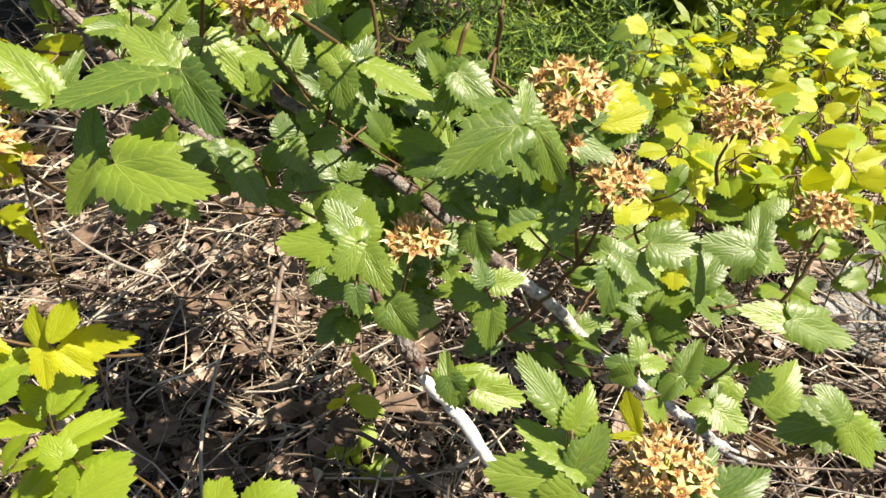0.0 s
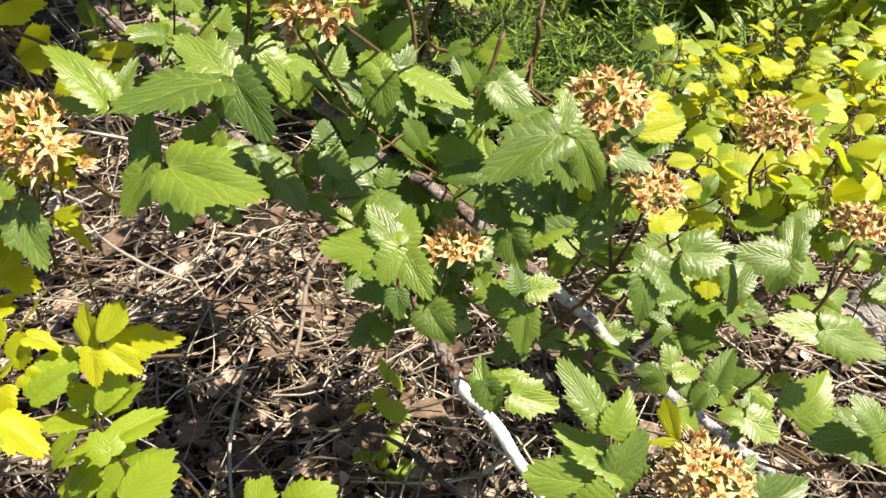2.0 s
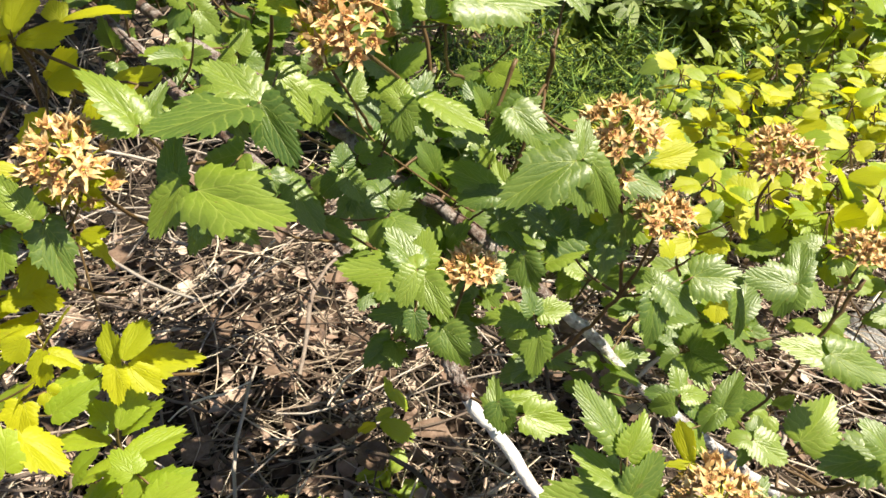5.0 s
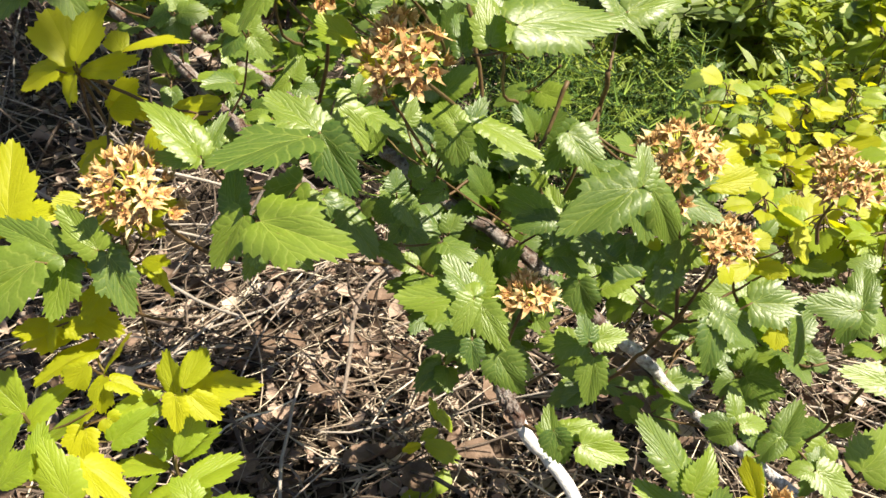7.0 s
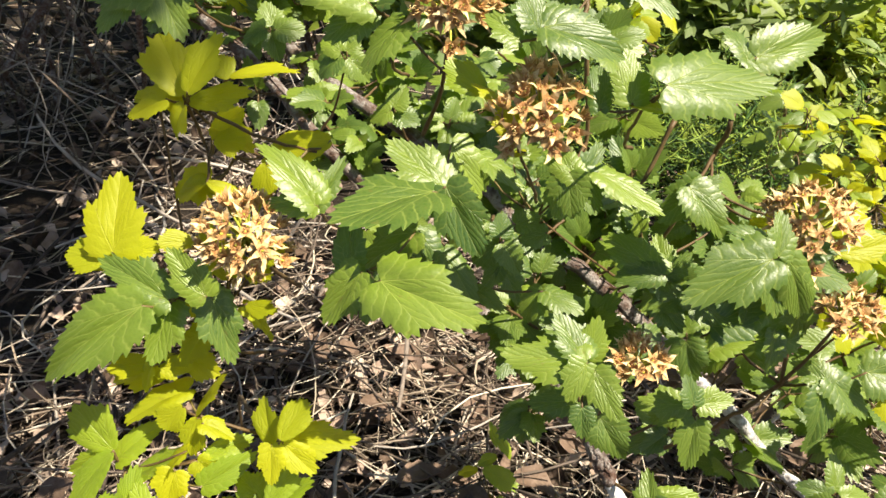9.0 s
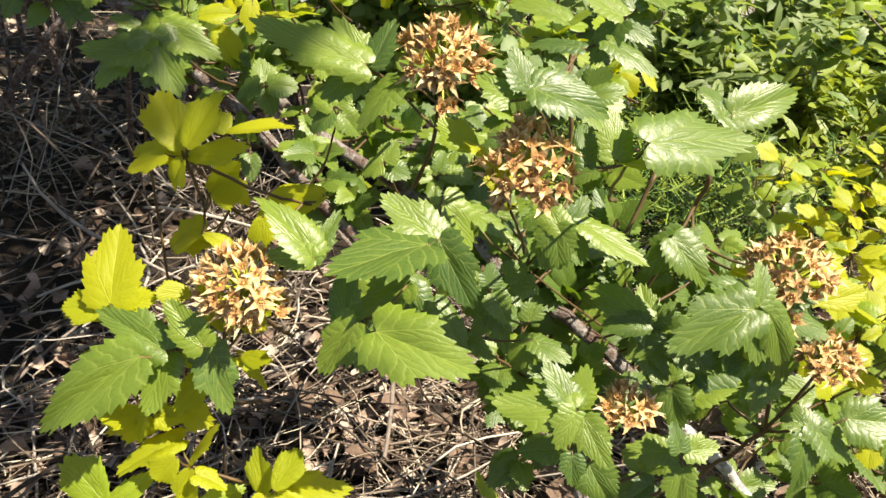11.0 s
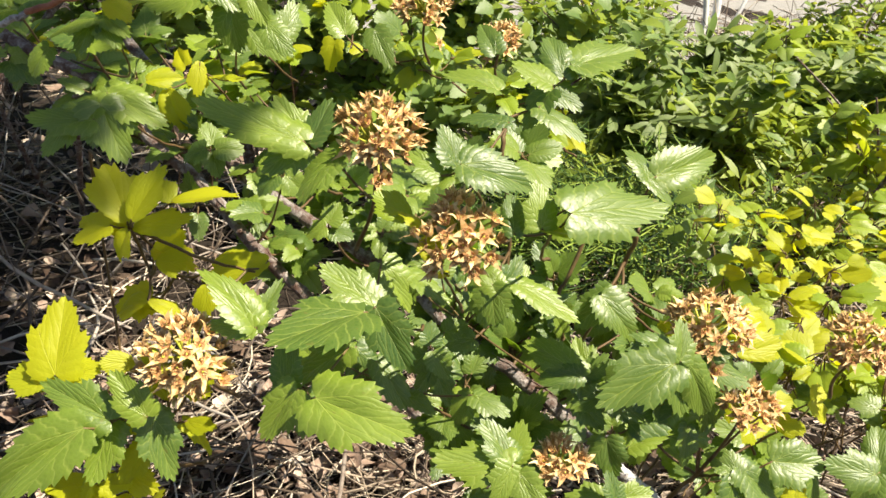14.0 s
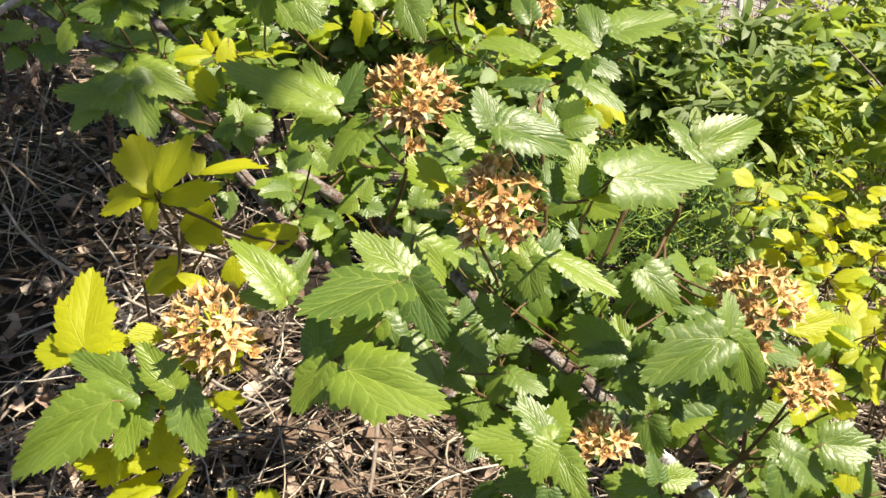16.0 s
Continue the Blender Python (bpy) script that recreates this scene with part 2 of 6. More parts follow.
# ---- leaf blades ----
# Half outlines of a blade, seen from its foot: angle off the midrib in degrees and reach, of a blade one unit long
LOBED = ((0, 1.0), (6, 0.97), (13, 0.90), (20, 0.78), (27, 0.67), (33, 0.68), (39, 0.74), (45, 0.68), (54, 0.53), (64, 0.44), (80, 0.44), (94, 0.38), (110, 0.26), (124, 0.12))
BROAD = ((0, 1.0), (8, 0.95), (16, 0.85), (23, 0.73), (30, 0.66), (37, 0.69), (44, 0.75), (51, 0.66), (60, 0.52), (72, 0.48), (84, 0.50), (98, 0.40), (114, 0.28), (128, 0.12))
OVATE = ((0, 1.0), (7, 0.95), (16, 0.83), (26, 0.71), (36, 0.65), (46, 0.60), (60, 0.50), (78, 0.41), (96, 0.31), (112, 0.20), (122, 0.10))
ROUND = ((0, 1.0), (12, 0.97), (24, 0.90), (36, 0.83), (50, 0.73), (64, 0.62), (80, 0.52), (98, 0.42), (114, 0.28), (126, 0.12))
WEDGE = ((0, 1.0), (7, 0.98), (14, 0.92), (20, 0.85), (26, 0.86), (33, 0.82), (41, 0.64), (50, 0.42), (62, 0.26), (78, 0.15), (96, 0.07))
FAN = ((0, 1.0), (9, 0.97), (17, 0.86), (23, 0.80), (31, 0.84), (40, 0.83), (48, 0.68), (57, 0.48), (70, 0.31), (86, 0.19), (104, 0.08))


def blade(name, outline, material, seed, teeth=23, rings=4, droop=0.2, fold=0.2, tooth=0.045, blunt=0.0):
    """A leaf one unit long along y and one wide, its face up (z): toothed towards the tip, arched, folded along its midrib and waved."""
    rng = random.Random(seed)
    at, far = zip(*outline)
    stray = [rng.uniform(-0.045, 0.045) for _ in range(8)]

    def reach(deg):
        d = abs(deg)
        r = sum(float(np.interp(d + o, at, far)) for o in (-3, -1, 1, 3)) / 4
        k = (deg / at[-1] + 1) * 3.5
        a = int(min(k, 6))
        return r * (1 + stray[a] + (stray[a + 1] - stray[a]) * (k - a)) if d > 6 else r

    turns = np.linspace(-at[-1], at[-1], 700)
    ends = np.array([reach(d) for d in turns])
    x, y = ends * np.sin(np.radians(turns)), ends * np.cos(np.radians(turns))
    span = x.max() - x.min()
    run = np.r_[0, np.cumsum(np.hypot(np.diff(x), np.diff(y)))]
    half = run[-1] / 2
    # from the base of each side up to the tip: a slow rise to each tooth, then a short step back
    marks, bite = [], []
    for k in range(teeth // 2):
        w = half / (teeth // 2)
        big = 1.25 if k % 3 == 1 else 0.8
        grow = min(1.0, (k + 1.0) / 3)
        marks += [(k + 0.30 + rng.uniform(-0.08, 0.08)) * w, (k + 0.82) * w]
        bite += [-0.6 * tooth * big * grow * (1 - blunt), tooth * big * rng.uniform(0.7, 1.3) * grow]
    marks, bite = np.array(marks), np.array(bite)
    marks = np.r_[0, marks, half, run[-1] - marks[::-1], run[-1]]
    bite = np.r_[0, bite, tooth * 0.6, bite[::-1] * np.array([rng.uniform(0.75, 1.25) for _ in bite]), 0]
    degs = np.interp(marks, run, turns)
    lean, wave, skew = rng.uniform(-0.12, 0.12), rng.uniform(0, 6.28), rng.uniform(-0.07, 0.07)
    curl = rng.uniform(0.0, 0.12)
    bm = bmesh.new()
    uv = bm.loops.layers.uv.new("UVMap")
    flat, spokes = {}, []

    def vert(px, py, rim):
        dist = math.hypot(px, py)
        z = fold * abs(px) * (1 - 0.7 * abs(px)) - droop * dist * dist + 0.028 * math.sin(5 * py + wave + 5 * px) * dist
        z += 0.06 * noise.noise((px * 2.4 + seed, py * 2.4, wave)) * dist - curl * rim * abs(px)
        v = bm.verts.new(((px * (1 + skew * (1 if px > 0 else -1)) + lean * py * py * 0.6) / span, py, z))
        flat[v] = (px / span * 0.92 + 0.5, py * 0.7 + 0.25)
        return v

    foot = vert(0.0, 0.0, 0)
    for d, b in zip(degs, bite):
        r = reach(d) + b
        row = []
        for j in range(1, rings + 1):
            q = (j / rings) ** 0.85
            t = radians(d)
            row.append(vert(r * q * math.sin(t), r * q * math.cos(t), q ** 4))
        spokes.append(row)
    for a, b in zip(spokes, spokes[1:]):
        faces = [(foot, b[0], a[0])] + [(a[j], b[j], b[j + 1], a[j + 1]) for j in range(rings - 1)]
        for vs in faces:
            f = bm.faces.new(vs)
            for loop in f.loops:
                loop[uv].uv = flat[loop.vert]
    bmesh.ops.recalc_face_normals(bm, faces=bm.faces)
    if sum(f.normal.z for f in bm.faces) < 0:
        bmesh.ops.reverse_faces(bm, faces=bm.faces)
    return mesh_of(name, bm, material)


def blades(material, tag, forms, small, blunt=0.0):
    """Five large blades and five small ones of one colour."""
    large = [blade(tag, forms[k % len(forms)], material, 10 + k, 27, 4, (0.10, 0.22, 0.34, 0.14, 0.26)[k], (0.16, 0.34, 0.45, 0.10, 0.26)[k], 0.052, blunt) for k in range(5)]
    little = [blade(tag, small[k % len(small)], material, 30 + k, 19, 3, (0.12, 0.28, 0.40, 0.18, 0.5)[k], (0.25, 0.4, 0.3, 0.12, 0.5)[k], 0.058, blunt) for k in range(5)]
    return large, little


BLADES = {
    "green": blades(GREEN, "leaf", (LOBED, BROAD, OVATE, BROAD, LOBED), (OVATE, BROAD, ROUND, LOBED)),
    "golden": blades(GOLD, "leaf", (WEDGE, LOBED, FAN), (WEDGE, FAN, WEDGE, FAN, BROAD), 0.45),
    "lime": blades(LIME, "leaf", (FAN, BROAD, OVATE), (WEDGE, FAN, OVATE, BROAD), 0.3),
}
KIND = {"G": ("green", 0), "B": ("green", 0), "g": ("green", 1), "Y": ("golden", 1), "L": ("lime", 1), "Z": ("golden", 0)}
FULLER = {"G": 1.13, "B": 1.05, "g": 1.06, "Y": 1.02, "L": 1.02, "Z": 1.0}


def leaf(parent, base, tip, width, kind, rng, facing=None):
    """One leaf from its foot to its tip, width metres across, its face towards the light and the open side of the shrub."""
    colour, form = KIND[kind]
    if kind in "YL" and rng.random() < 0.4:
        form = 0
    base, tip = Vector(base), Vector(tip)
    along = tip - base
    size = along.length
    along.normalize()
    if kind in "BZ":
        facing = Vector((0.1, -0.70, 0.72))
    if facing is None and kind in "YL":
        facing = Vector((rng.uniform(-0.5, 0.6), rng.uniform(-1.0, 0.1), 0.75))
    if facing is None:
        facing = Vector((rng.uniform(-0.4, 0.6), -0.55 + rng.uniform(-0.35, 0.35), 0.75))
    face = (facing - along * facing.dot(along)).normalized()
    across = along.cross(face)
    choice = BLADES[colour][form][{"B": 3, "Z": 4}[kind]] if kind in "BZ" else rng.choice(BLADES[colour][form])
    wide = min(width * FULLER[kind], size * 1.05)
    turn = Matrix((across, along, face)).transposed().to_4x4()
    place = Matrix.Translation(base) @ turn @ Matrix.Diagonal((wide, size, (wide + size) / 2, 1))
    return adopt(new("leaf", choice), parent, place)


SHRUBS = {}


def shoot(shrub, foot, node, leaves, seed):
    """A leafy shoot: its stem from the cane at foot to node, a leaf stalk to each leaf, and the leaves."""
    rng = random.Random(seed)
    foot, node = Vector(foot), Vector(node)
    bm = bmesh.new()
    reach = (node - foot).length
    mid = foot.lerp(node, 0.5) + Vector((rng.uniform(-0.1, 0.1), 0.1, -0.12)) * reach
    tube(bm, bend([foot, mid, node], 5, 0.0006, rng), 0.0014, 0.0009, 6, 0.12, rng=rng)
    for x, y, z, *_ in leaves:
        b = Vector((x, y, z))
        if 0.004 < (b - node).length < 0.07:
            sag = node.lerp(b, 0.5) + Vector((0, 0, -0.12 * (b - node).length))
            tube(bm, bend([node.lerp(foot, 0.06), sag, b], 3), 0.0010, 0.0007, 5)
    stem = part("shoot", bm, STEM, SHRUBS[shrub])
    for x, y, z, tx, ty, tz, width, kind in leaves:
        leaf(stem, (x, y, z), (tx, ty, tz), width, kind, rng)
    return stem


def capsule_mesh(seed):
    """A dry seed capsule: a rust-brown cup full of curled threads, with five short pointed sepals round its mouth."""
    rng = random.Random(seed)
    bm = bmesh.new()
    openness = (0.2, 0.4, 0.6, 0.8, 1.0, 1.2)[seed % 6]
    up = Vector((0, 0, 1))
    rings = []
    for r, z in ((0.06, -0.50), (0.24, -0.30), (0.36, -0.02), (0.28, 0.02), (0.12, -0.10)):
        rings.append([bm.verts.new((r * math.cos(a * 0.7854), r * math.sin(a * 0.7854), z + rng.uniform(-0.03, 0.03))) for a in range(8)])
    for k, (a, b) in enumerate(zip(rings, rings[1:])):
        for s in range(8):
            bm.faces.new((a[s], a[(s + 1) % 8], b[(s + 1) % 8], b[s])).material_index = 1 if k > 1 else 2
    bm.faces.new(rings[-1]).material_index = 1
    for k in range(5):
        a = 2 * math.pi * (k + 0.5) / 5 + rng.uniform(-0.15, 0.15)
        d, s = Vector((math.cos(a), math.sin(a), 0)), Vector((-math.sin(a), math.cos(a), 0))
        lift, long = min(max(openness + rng.uniform(-0.3, 0.3), 0.0), 1.4), rng.uniform(0.75, 1.15)
        way = d * math.cos(lift) + up * math.sin(lift)
        hook = d * rng.uniform(-0.14, 0.22) + s * rng.uniform(-0.14, 0.14)
        foot = d * 0.30
        q = [foot - s * 0.22, foot + s * 0.22, foot + way * 0.26 + s * 0.17, foot + way * 0.26 - s * 0.17, foot + way * 0.26 - up * 0.05 * math.cos(lift) - d * 0.05,
             foot + way * 0.5 * long + s * 0.08, foot + way * 0.5 * long - s * 0.08, foot + way * 0.76 * long + hook]
        v = [bm.verts.new(p) for p in q]
        for f, m in (((0, 1, 4), 2), ((1, 2, 4), 2), ((0, 4, 3), 2), ((4, 2, 5), 0), ((3, 4, 6), 0), ((4, 5, 6), 0), ((6, 5, 7), 0)):
            bm.faces.new([v[i] for i in f]).material_index = m
    for k in range(11):
        a = rng.uniform(0, 6.28)
        d = Vector((math.cos(a), math.sin(a), 0))
        p = d * rng.uniform(0.08, 0.30)
        tip = p * rng.uniform(0.6, 1.5) + up * rng.uniform(0.22, 0.48)
        tube(bm, [p, p.lerp(tip, 0.6) + d * rng.uniform(0.0, 0.10), tip], 0.035, 0.02, 3, material=rng.choice((0, 2, 2)))
    return mesh_of("capsule", bm, CAPSULE, HEART, HUSK, smooth=False)


CAPSULES = [capsule_mesh(s) for s in range(9)]


def seed_head(shrub, centre, foot, radius, count, seed, strays=0):
    """A loose dome of dry capsules on thin yellow-green stalks, which spread from the end of an upright stem."""
    rng = random.Random(seed)
    centre, foot = Vector(centre), Vector(foot)
    axis = ((centre - foot).normalized() + Vector((0, -0.15, 0.75))).normalized()
    heart = centre - axis * radius * 0.7
    side = axis.orthogonal().normalized()
    up = axis.cross(side)
    spots, count = [], round(count * 1.02)
    for k in range(count):
        tilt = math.acos(1 - 1.0 * (k + 0.5) / count)
        turn = k * 2.39996 + rng.uniform(-0.35, 0.35)
        d = axis * math.cos(tilt) + (side * math.cos(turn) + up * math.sin(turn)) * math.sin(tilt)
        spots.append((heart + (d - axis * 0.22 * math.cos(tilt)) * radius * rng.uniform(0.85, 1.25), d))
    for k in range(strays):
        d = (side * rng.uniform(-1, 1) + up * rng.uniform(-1, 1) - axis * 0.2).normalized()
        spots.append((heart - axis * radius * rng.uniform(0.2, 0.9) + d * radius * rng.uniform(0.8, 1.2), (d + axis * 0.5).normalized()))
    bm = bmesh.new()
    node = heart - axis * radius * 0.55
    way = bend([foot, foot.lerp(node, 0.5) + Vector((rng.uniform(-0.006, 0.006), 0.004, -0.004)), node], 6)
    tube(bm, way, 0.0017, 0.0012, 6, 0.1, 0, rng)
    for p, d in spots:
        start = node + axis * radius * rng.uniform(0.0, 0.5)
        tube(bm, bend([start, start.lerp(p, 0.5) + d * 0.002, p], 2), 0.0007, 0.0008, 4, 0, 1)
    head = part("seed_head", bm, (STEM, PEDICEL), SHRUBS[shrub], "tan dry seed head on a red-brown stalk")
    for p, d in spots:
        aim = (d + Vector((rng.uniform(-0.35, 0.35), rng.uniform(-0.45, 0.25), rng.uniform(0.1, 0.9)))).normalized()
        turn = aim.to_track_quat("Z", "Y").to_matrix().to_4x4() @ pose(0, 0, 0, 0, 0, rng.uniform(0, 360))
        size = rng.uniform(0.0078, 0.0102)
        adopt(new("capsule", rng.choice(CAPSULES)), head, Matrix.Translation(p) @ turn @ Matrix.Scale(size, 4))
    return head


def cane(shrub, points, r0, r1, name="cane", material=None, seed=0):
    """A woody stem with peeling bark: a lumpy rod with loose strips along it."""
    rng = random.Random(seed)
    line = bend(points, 7, 0.0012, rng)
    bm = bmesh.new()
    tube(bm, line, r0, r1, 9, 0.13, rng=rng)
    if r0 > 0.005 and material is None:
        for _ in range(26):
            k = rng.randrange(1, len(line) - 5)
            off = Vector((rng.uniform(-1, 1), rng.uniform(-1, 0.4), rng.uniform(-0.2, 1))).normalized() * r0 * 0.95
            strip = [line[k + i] + off * (1 + 0.12 * i * i * rng.uniform(0, 0.25)) for i in range(4)]
            tube(bm, strip, 0.0014, 0.0005, 4, 0.3, rng=rng)
    return part(name, bm, material or (BARK if r0 > 0.005 else STEM), SHRUBS[shrub])


# ---- the shrubs: canes, seed heads and leafy shoots ----
SHRUBS["green"] = thing("ninebark_shrub", (-1.3, 2.12, 0.0), "green ninebark shrub with toothed glossy leaves and dry seed heads", "shrub", "ninebark shrubs")
SHRUBS["golden"] = thing("golden_ninebark_shrub", (-0.25, 0.75, 0.0), "golden yellow-leaved ninebark shoots beside the green shrub", "shrub", "ninebark shrubs")
SHRUBS["lime"] = thing("lime_ninebark_shrub", (-0.22, 0.68, 0.0), "low lime-green ninebark shoots growing from dry litter", "shrub", "ninebark shrubs")
SHRUBS["golden_back"] = thing("golden_ninebark_shrub", (0.6, 1.5, 0.0), "golden yellow ninebark shrub in full sun", "shrub", "ninebark shrubs")
SHRUBS["weed"] = thing("seedling", (-0.16, 0.85, 0.0), "slender green seedling with small rounded leaves in dry litter", "seedling")

UPPER_CANE = [(-1.350, 2.150, 0.000), (-0.999, 1.313, 0.858), (-0.603, 0.913, 0.776), (-0.433, 0.845, 0.726), (-0.368, 0.798, 0.686), (-0.303, 0.765, 0.654), (-0.240, 0.726, 0.609), (-0.202, 0.729, 0.568), (-0.100, 0.671, 0.507), (-0.047, 0.622, 0.483), (-0.003, 0.581, 0.472), (0.035, 0.537, 0.455)]
LOWER_CANE = [(-1.250, 2.100, 0.000), (-0.686, 1.264, 0.712), (-0.377, 0.946, 0.651), (-0.260, 0.813, 0.635), (-0.154, 0.761, 0.602), (-0.080, 0.711, 0.580), (-0.039, 0.681, 0.558), (0.015, 0.658, 0.536), (0.074, 0.647, 0.492), (0.119, 0.661, 0.439)]
cane("green", UPPER_CANE, 0.0068, 0.0052, "cane", None, 0)
dead = cane("green", [(0.030, 0.546, 0.451), (0.048, 0.523, 0.432), (0.070, 0.511, 0.411), (0.104, 0.488, 0.373), (0.132, 0.471, 0.343)], 0.0056, 0.0050, "dead_branch", WHITE_WOOD, 1)
tagged(dead, "bleached white dead branch stub")
cane("green", LOWER_CANE, 0.0068, 0.0060, "cane", None, 2)
weathered = cane("green", [(0.115, 0.660, 0.443), (0.164, 0.662, 0.401), (0.209, 0.657, 0.352), (0.308, 0.647, 0.274), (0.371, 0.642, 0.224)], 0.0061, 0.0056, "cane", PALE_BARK, 12)
tagged(weathered, "weathered grey-white lower cane with flaking bark")
cane("green", [(0.377, 0.628, 0.502), (0.355, 0.625, 0.442), (0.327, 0.632, 0.360), (0.299, 0.644, 0.308)], 0.0021, 0.0012, "twig", None, 3)
cane("green", [(0.349, 0.460, 0.444), (0.340, 0.491, 0.399), (0.338, 0.543, 0.332), (0.343, 0.618, 0.263)], 0.0018, 0.0015, "twig", None, 4)
cane("green", [(0.167, 0.592, 0.496), (0.139, 0.605, 0.443), (0.103, 0.633, 0.377)], 0.0018, 0.0018, "twig", None, 5)
cane("green", [(0.073, 0.733, 0.650), (0.055, 0.723, 0.598), (0.036, 0.698, 0.560), (0.009, 0.660, 0.539)], 0.0021, 0.0014, "twig", None, 6)
cane("green", [(-0.010, 0.686, 0.759), (-0.011, 0.674, 0.734), (0.000, 0.682, 0.651), (-0.007, 0.671, 0.555)], 0.0021, 0.0014, "twig", None, 7)
cane("green", [(0.098, 0.638, 0.688), (0.095, 0.677, 0.629), (0.070, 0.685, 0.554)], 0.0021, 0.0014, "twig", None, 8)
cane("green", [(0.026, 0.546, 0.458), (0.037, 0.532, 0.447), (0.045, 0.524, 0.438)], 0.0062, 0.0058, "twig", None, 9)
weathered = cane("green", [(-1.1, 1.25, 0.0), (-0.95, 0.95, 0.45), (-0.517, 0.63, 0.762), (-0.444, 0.62, 0.791), (-0.38, 0.61, 0.821), (-0.352, 0.605, 0.832)], 0.0026, 0.0024, "cane", PALE_BARK, 10)
tagged(weathered, "weathered grey-white cane arching over the shady side")
cane("green", [(-0.352, 0.605, 0.832), (-0.308, 0.6, 0.847), (-0.265, 0.595, 0.859), (-0.25, 0.595, 0.864)], 0.0024, 0.0020, "cane", RED_STEM, 11)
cane("golden", [(-0.566, 1.042, 0.000), (-0.566, 1.022, 0.556), (-0.302, 0.602, 0.687), (-0.251, 0.519, 0.712)], 0.0022, 0.0014, "cane", STEM, 50)
cane("golden", [(-0.544, 0.881, 0.000), (-0.544, 0.861, 0.295), (-0.290, 0.511, 0.540), (-0.240, 0.443, 0.588)], 0.0022, 0.0014, "cane", STEM, 51)
cane("golden", [(-0.394, 0.822, 0.000), (-0.394, 0.802, 0.197), (-0.206, 0.478, 0.485), (-0.169, 0.414, 0.541)], 0.0022, 0.0014, "cane", STEM, 52)
seed_head("green", (-0.087, 0.523, 0.797), (-0.120, 0.615, 0.665), 0.0228, 36, 700, 3)
seed_head("green", (-0.034, 0.477, 0.749), (-0.002, 0.679, 0.625), 0.0215, 33, 701, 3)
seed_head("green", (0.141, 0.559, 0.666), (0.167, 0.592, 0.496), 0.0251, 40, 702, 3)
seed_head("green", (0.183, 0.558, 0.598), (0.164, 0.593, 0.491), 0.0185, 26, 703, 1)
seed_head("green", (0.281, 0.619, 0.625), (0.291, 0.667, 0.534), 0.0236, 39, 704, 1)
seed_head("green", (0.044, 0.494, 0.584), (0.028, 0.545, 0.458), 0.0157, 20, 705, 1)
seed_head("green", (0.376, 0.637, 0.535), (0.361, 0.626, 0.458), 0.0208, 31, 706, 1)
seed_head("green", (0.188, 0.357, 0.525), (0.227, 0.430, 0.366), 0.0211, 32, 707, 3)
seed_head("green", (-0.184, 0.432, 0.682), (-0.203, 0.561, 0.556), 0.0214, 33, 708, 5)
seed_head("green", (-0.100, 0.849, 0.836), (-0.099, 0.924, 0.755), 0.0248, 40, 709, 1)
seed_head("green", (-0.022, 0.877, 0.802), (-0.023, 0.927, 0.739), 0.0178, 24, 710, 1)
seed_head("green", (0.032, 0.749, 0.567), (0.038, 0.700, 0.563), 0.0137, 16, 711, 1)
shoot("green", (-0.136, 0.639, 0.701), (-0.120, 0.529, 0.771), [
    (-0.131, 0.509, 0.782, -0.194, 0.504, 0.805, 0.025, "G"),
    (-0.132, 0.520, 0.778, -0.150, 0.530, 0.806, 0.022, "g"),
    (-0.133, 0.525, 0.776, -0.157, 0.510, 0.762, 0.024, "g"),
    (-0.127, 0.511, 0.780, -0.117, 0.525, 0.805, 0.022, "g"),
    (-0.112, 0.515, 0.772, -0.135, 0.498, 0.751, 0.024, "g"),
    (-0.064, 0.501, 0.740, -0.086, 0.504, 0.755, 0.021, "L"),
    (-0.052, 0.495, 0.735, -0.068, 0.498, 0.748, 0.015, "Y")], 100)
shoot("green", (-0.028, 0.612, 0.704), (-0.036, 0.502, 0.774), [
    (-0.034, 0.487, 0.781, 0.008, 0.486, 0.774, 0.026, "G"),
    (-0.037, 0.503, 0.774, -0.046, 0.511, 0.797, 0.021, "g"),
    (-0.046, 0.497, 0.770, -0.063, 0.503, 0.785, 0.020, "g"),
    (-0.009, 0.556, 0.789, -0.040, 0.558, 0.795, 0.014, "g"),
    (-0.018, 0.677, 0.783, -0.055, 0.677, 0.804, 0.028, "g"),
    (-0.023, 0.695, 0.808, -0.037, 0.707, 0.832, 0.020, "g")], 103)
shoot("green", (-0.010, 0.686, 0.759), (0.027, 0.708, 0.784), [
    (0.042, 0.717, 0.799, 0.094, 0.752, 0.818, 0.038, "G"),
    (0.033, 0.708, 0.791, 0.021, 0.726, 0.824, 0.025, "g"),
    (0.039, 0.713, 0.800, 0.073, 0.713, 0.789, 0.018, "g"),
    (0.024, 0.697, 0.786, -0.007, 0.705, 0.804, 0.027, "g"),
    (0.024, 0.697, 0.782, 0.000, 0.687, 0.755, 0.030, "G"),
    (0.022, 0.709, 0.784, 0.048, 0.695, 0.768, 0.025, "g"),
    (0.014, 0.683, 0.770, 0.054, 0.669, 0.754, 0.025, "g"),
    (0.041, 0.699, 0.754, 0.058, 0.688, 0.735, 0.013, "Y")], 106)
shoot("green", (0.031, 0.621, 0.667), (0.023, 0.511, 0.737), [
    (0.031, 0.494, 0.754, 0.093, 0.527, 0.756, 0.039, "B"),
    (0.013, 0.502, 0.739, 0.054, 0.500, 0.740, 0.013, "L"),
    (0.015, 0.499, 0.741, 0.012, 0.510, 0.767, 0.021, "g"),
    (-0.001, 0.502, 0.735, -0.004, 0.514, 0.757, 0.013, "g")], 109)
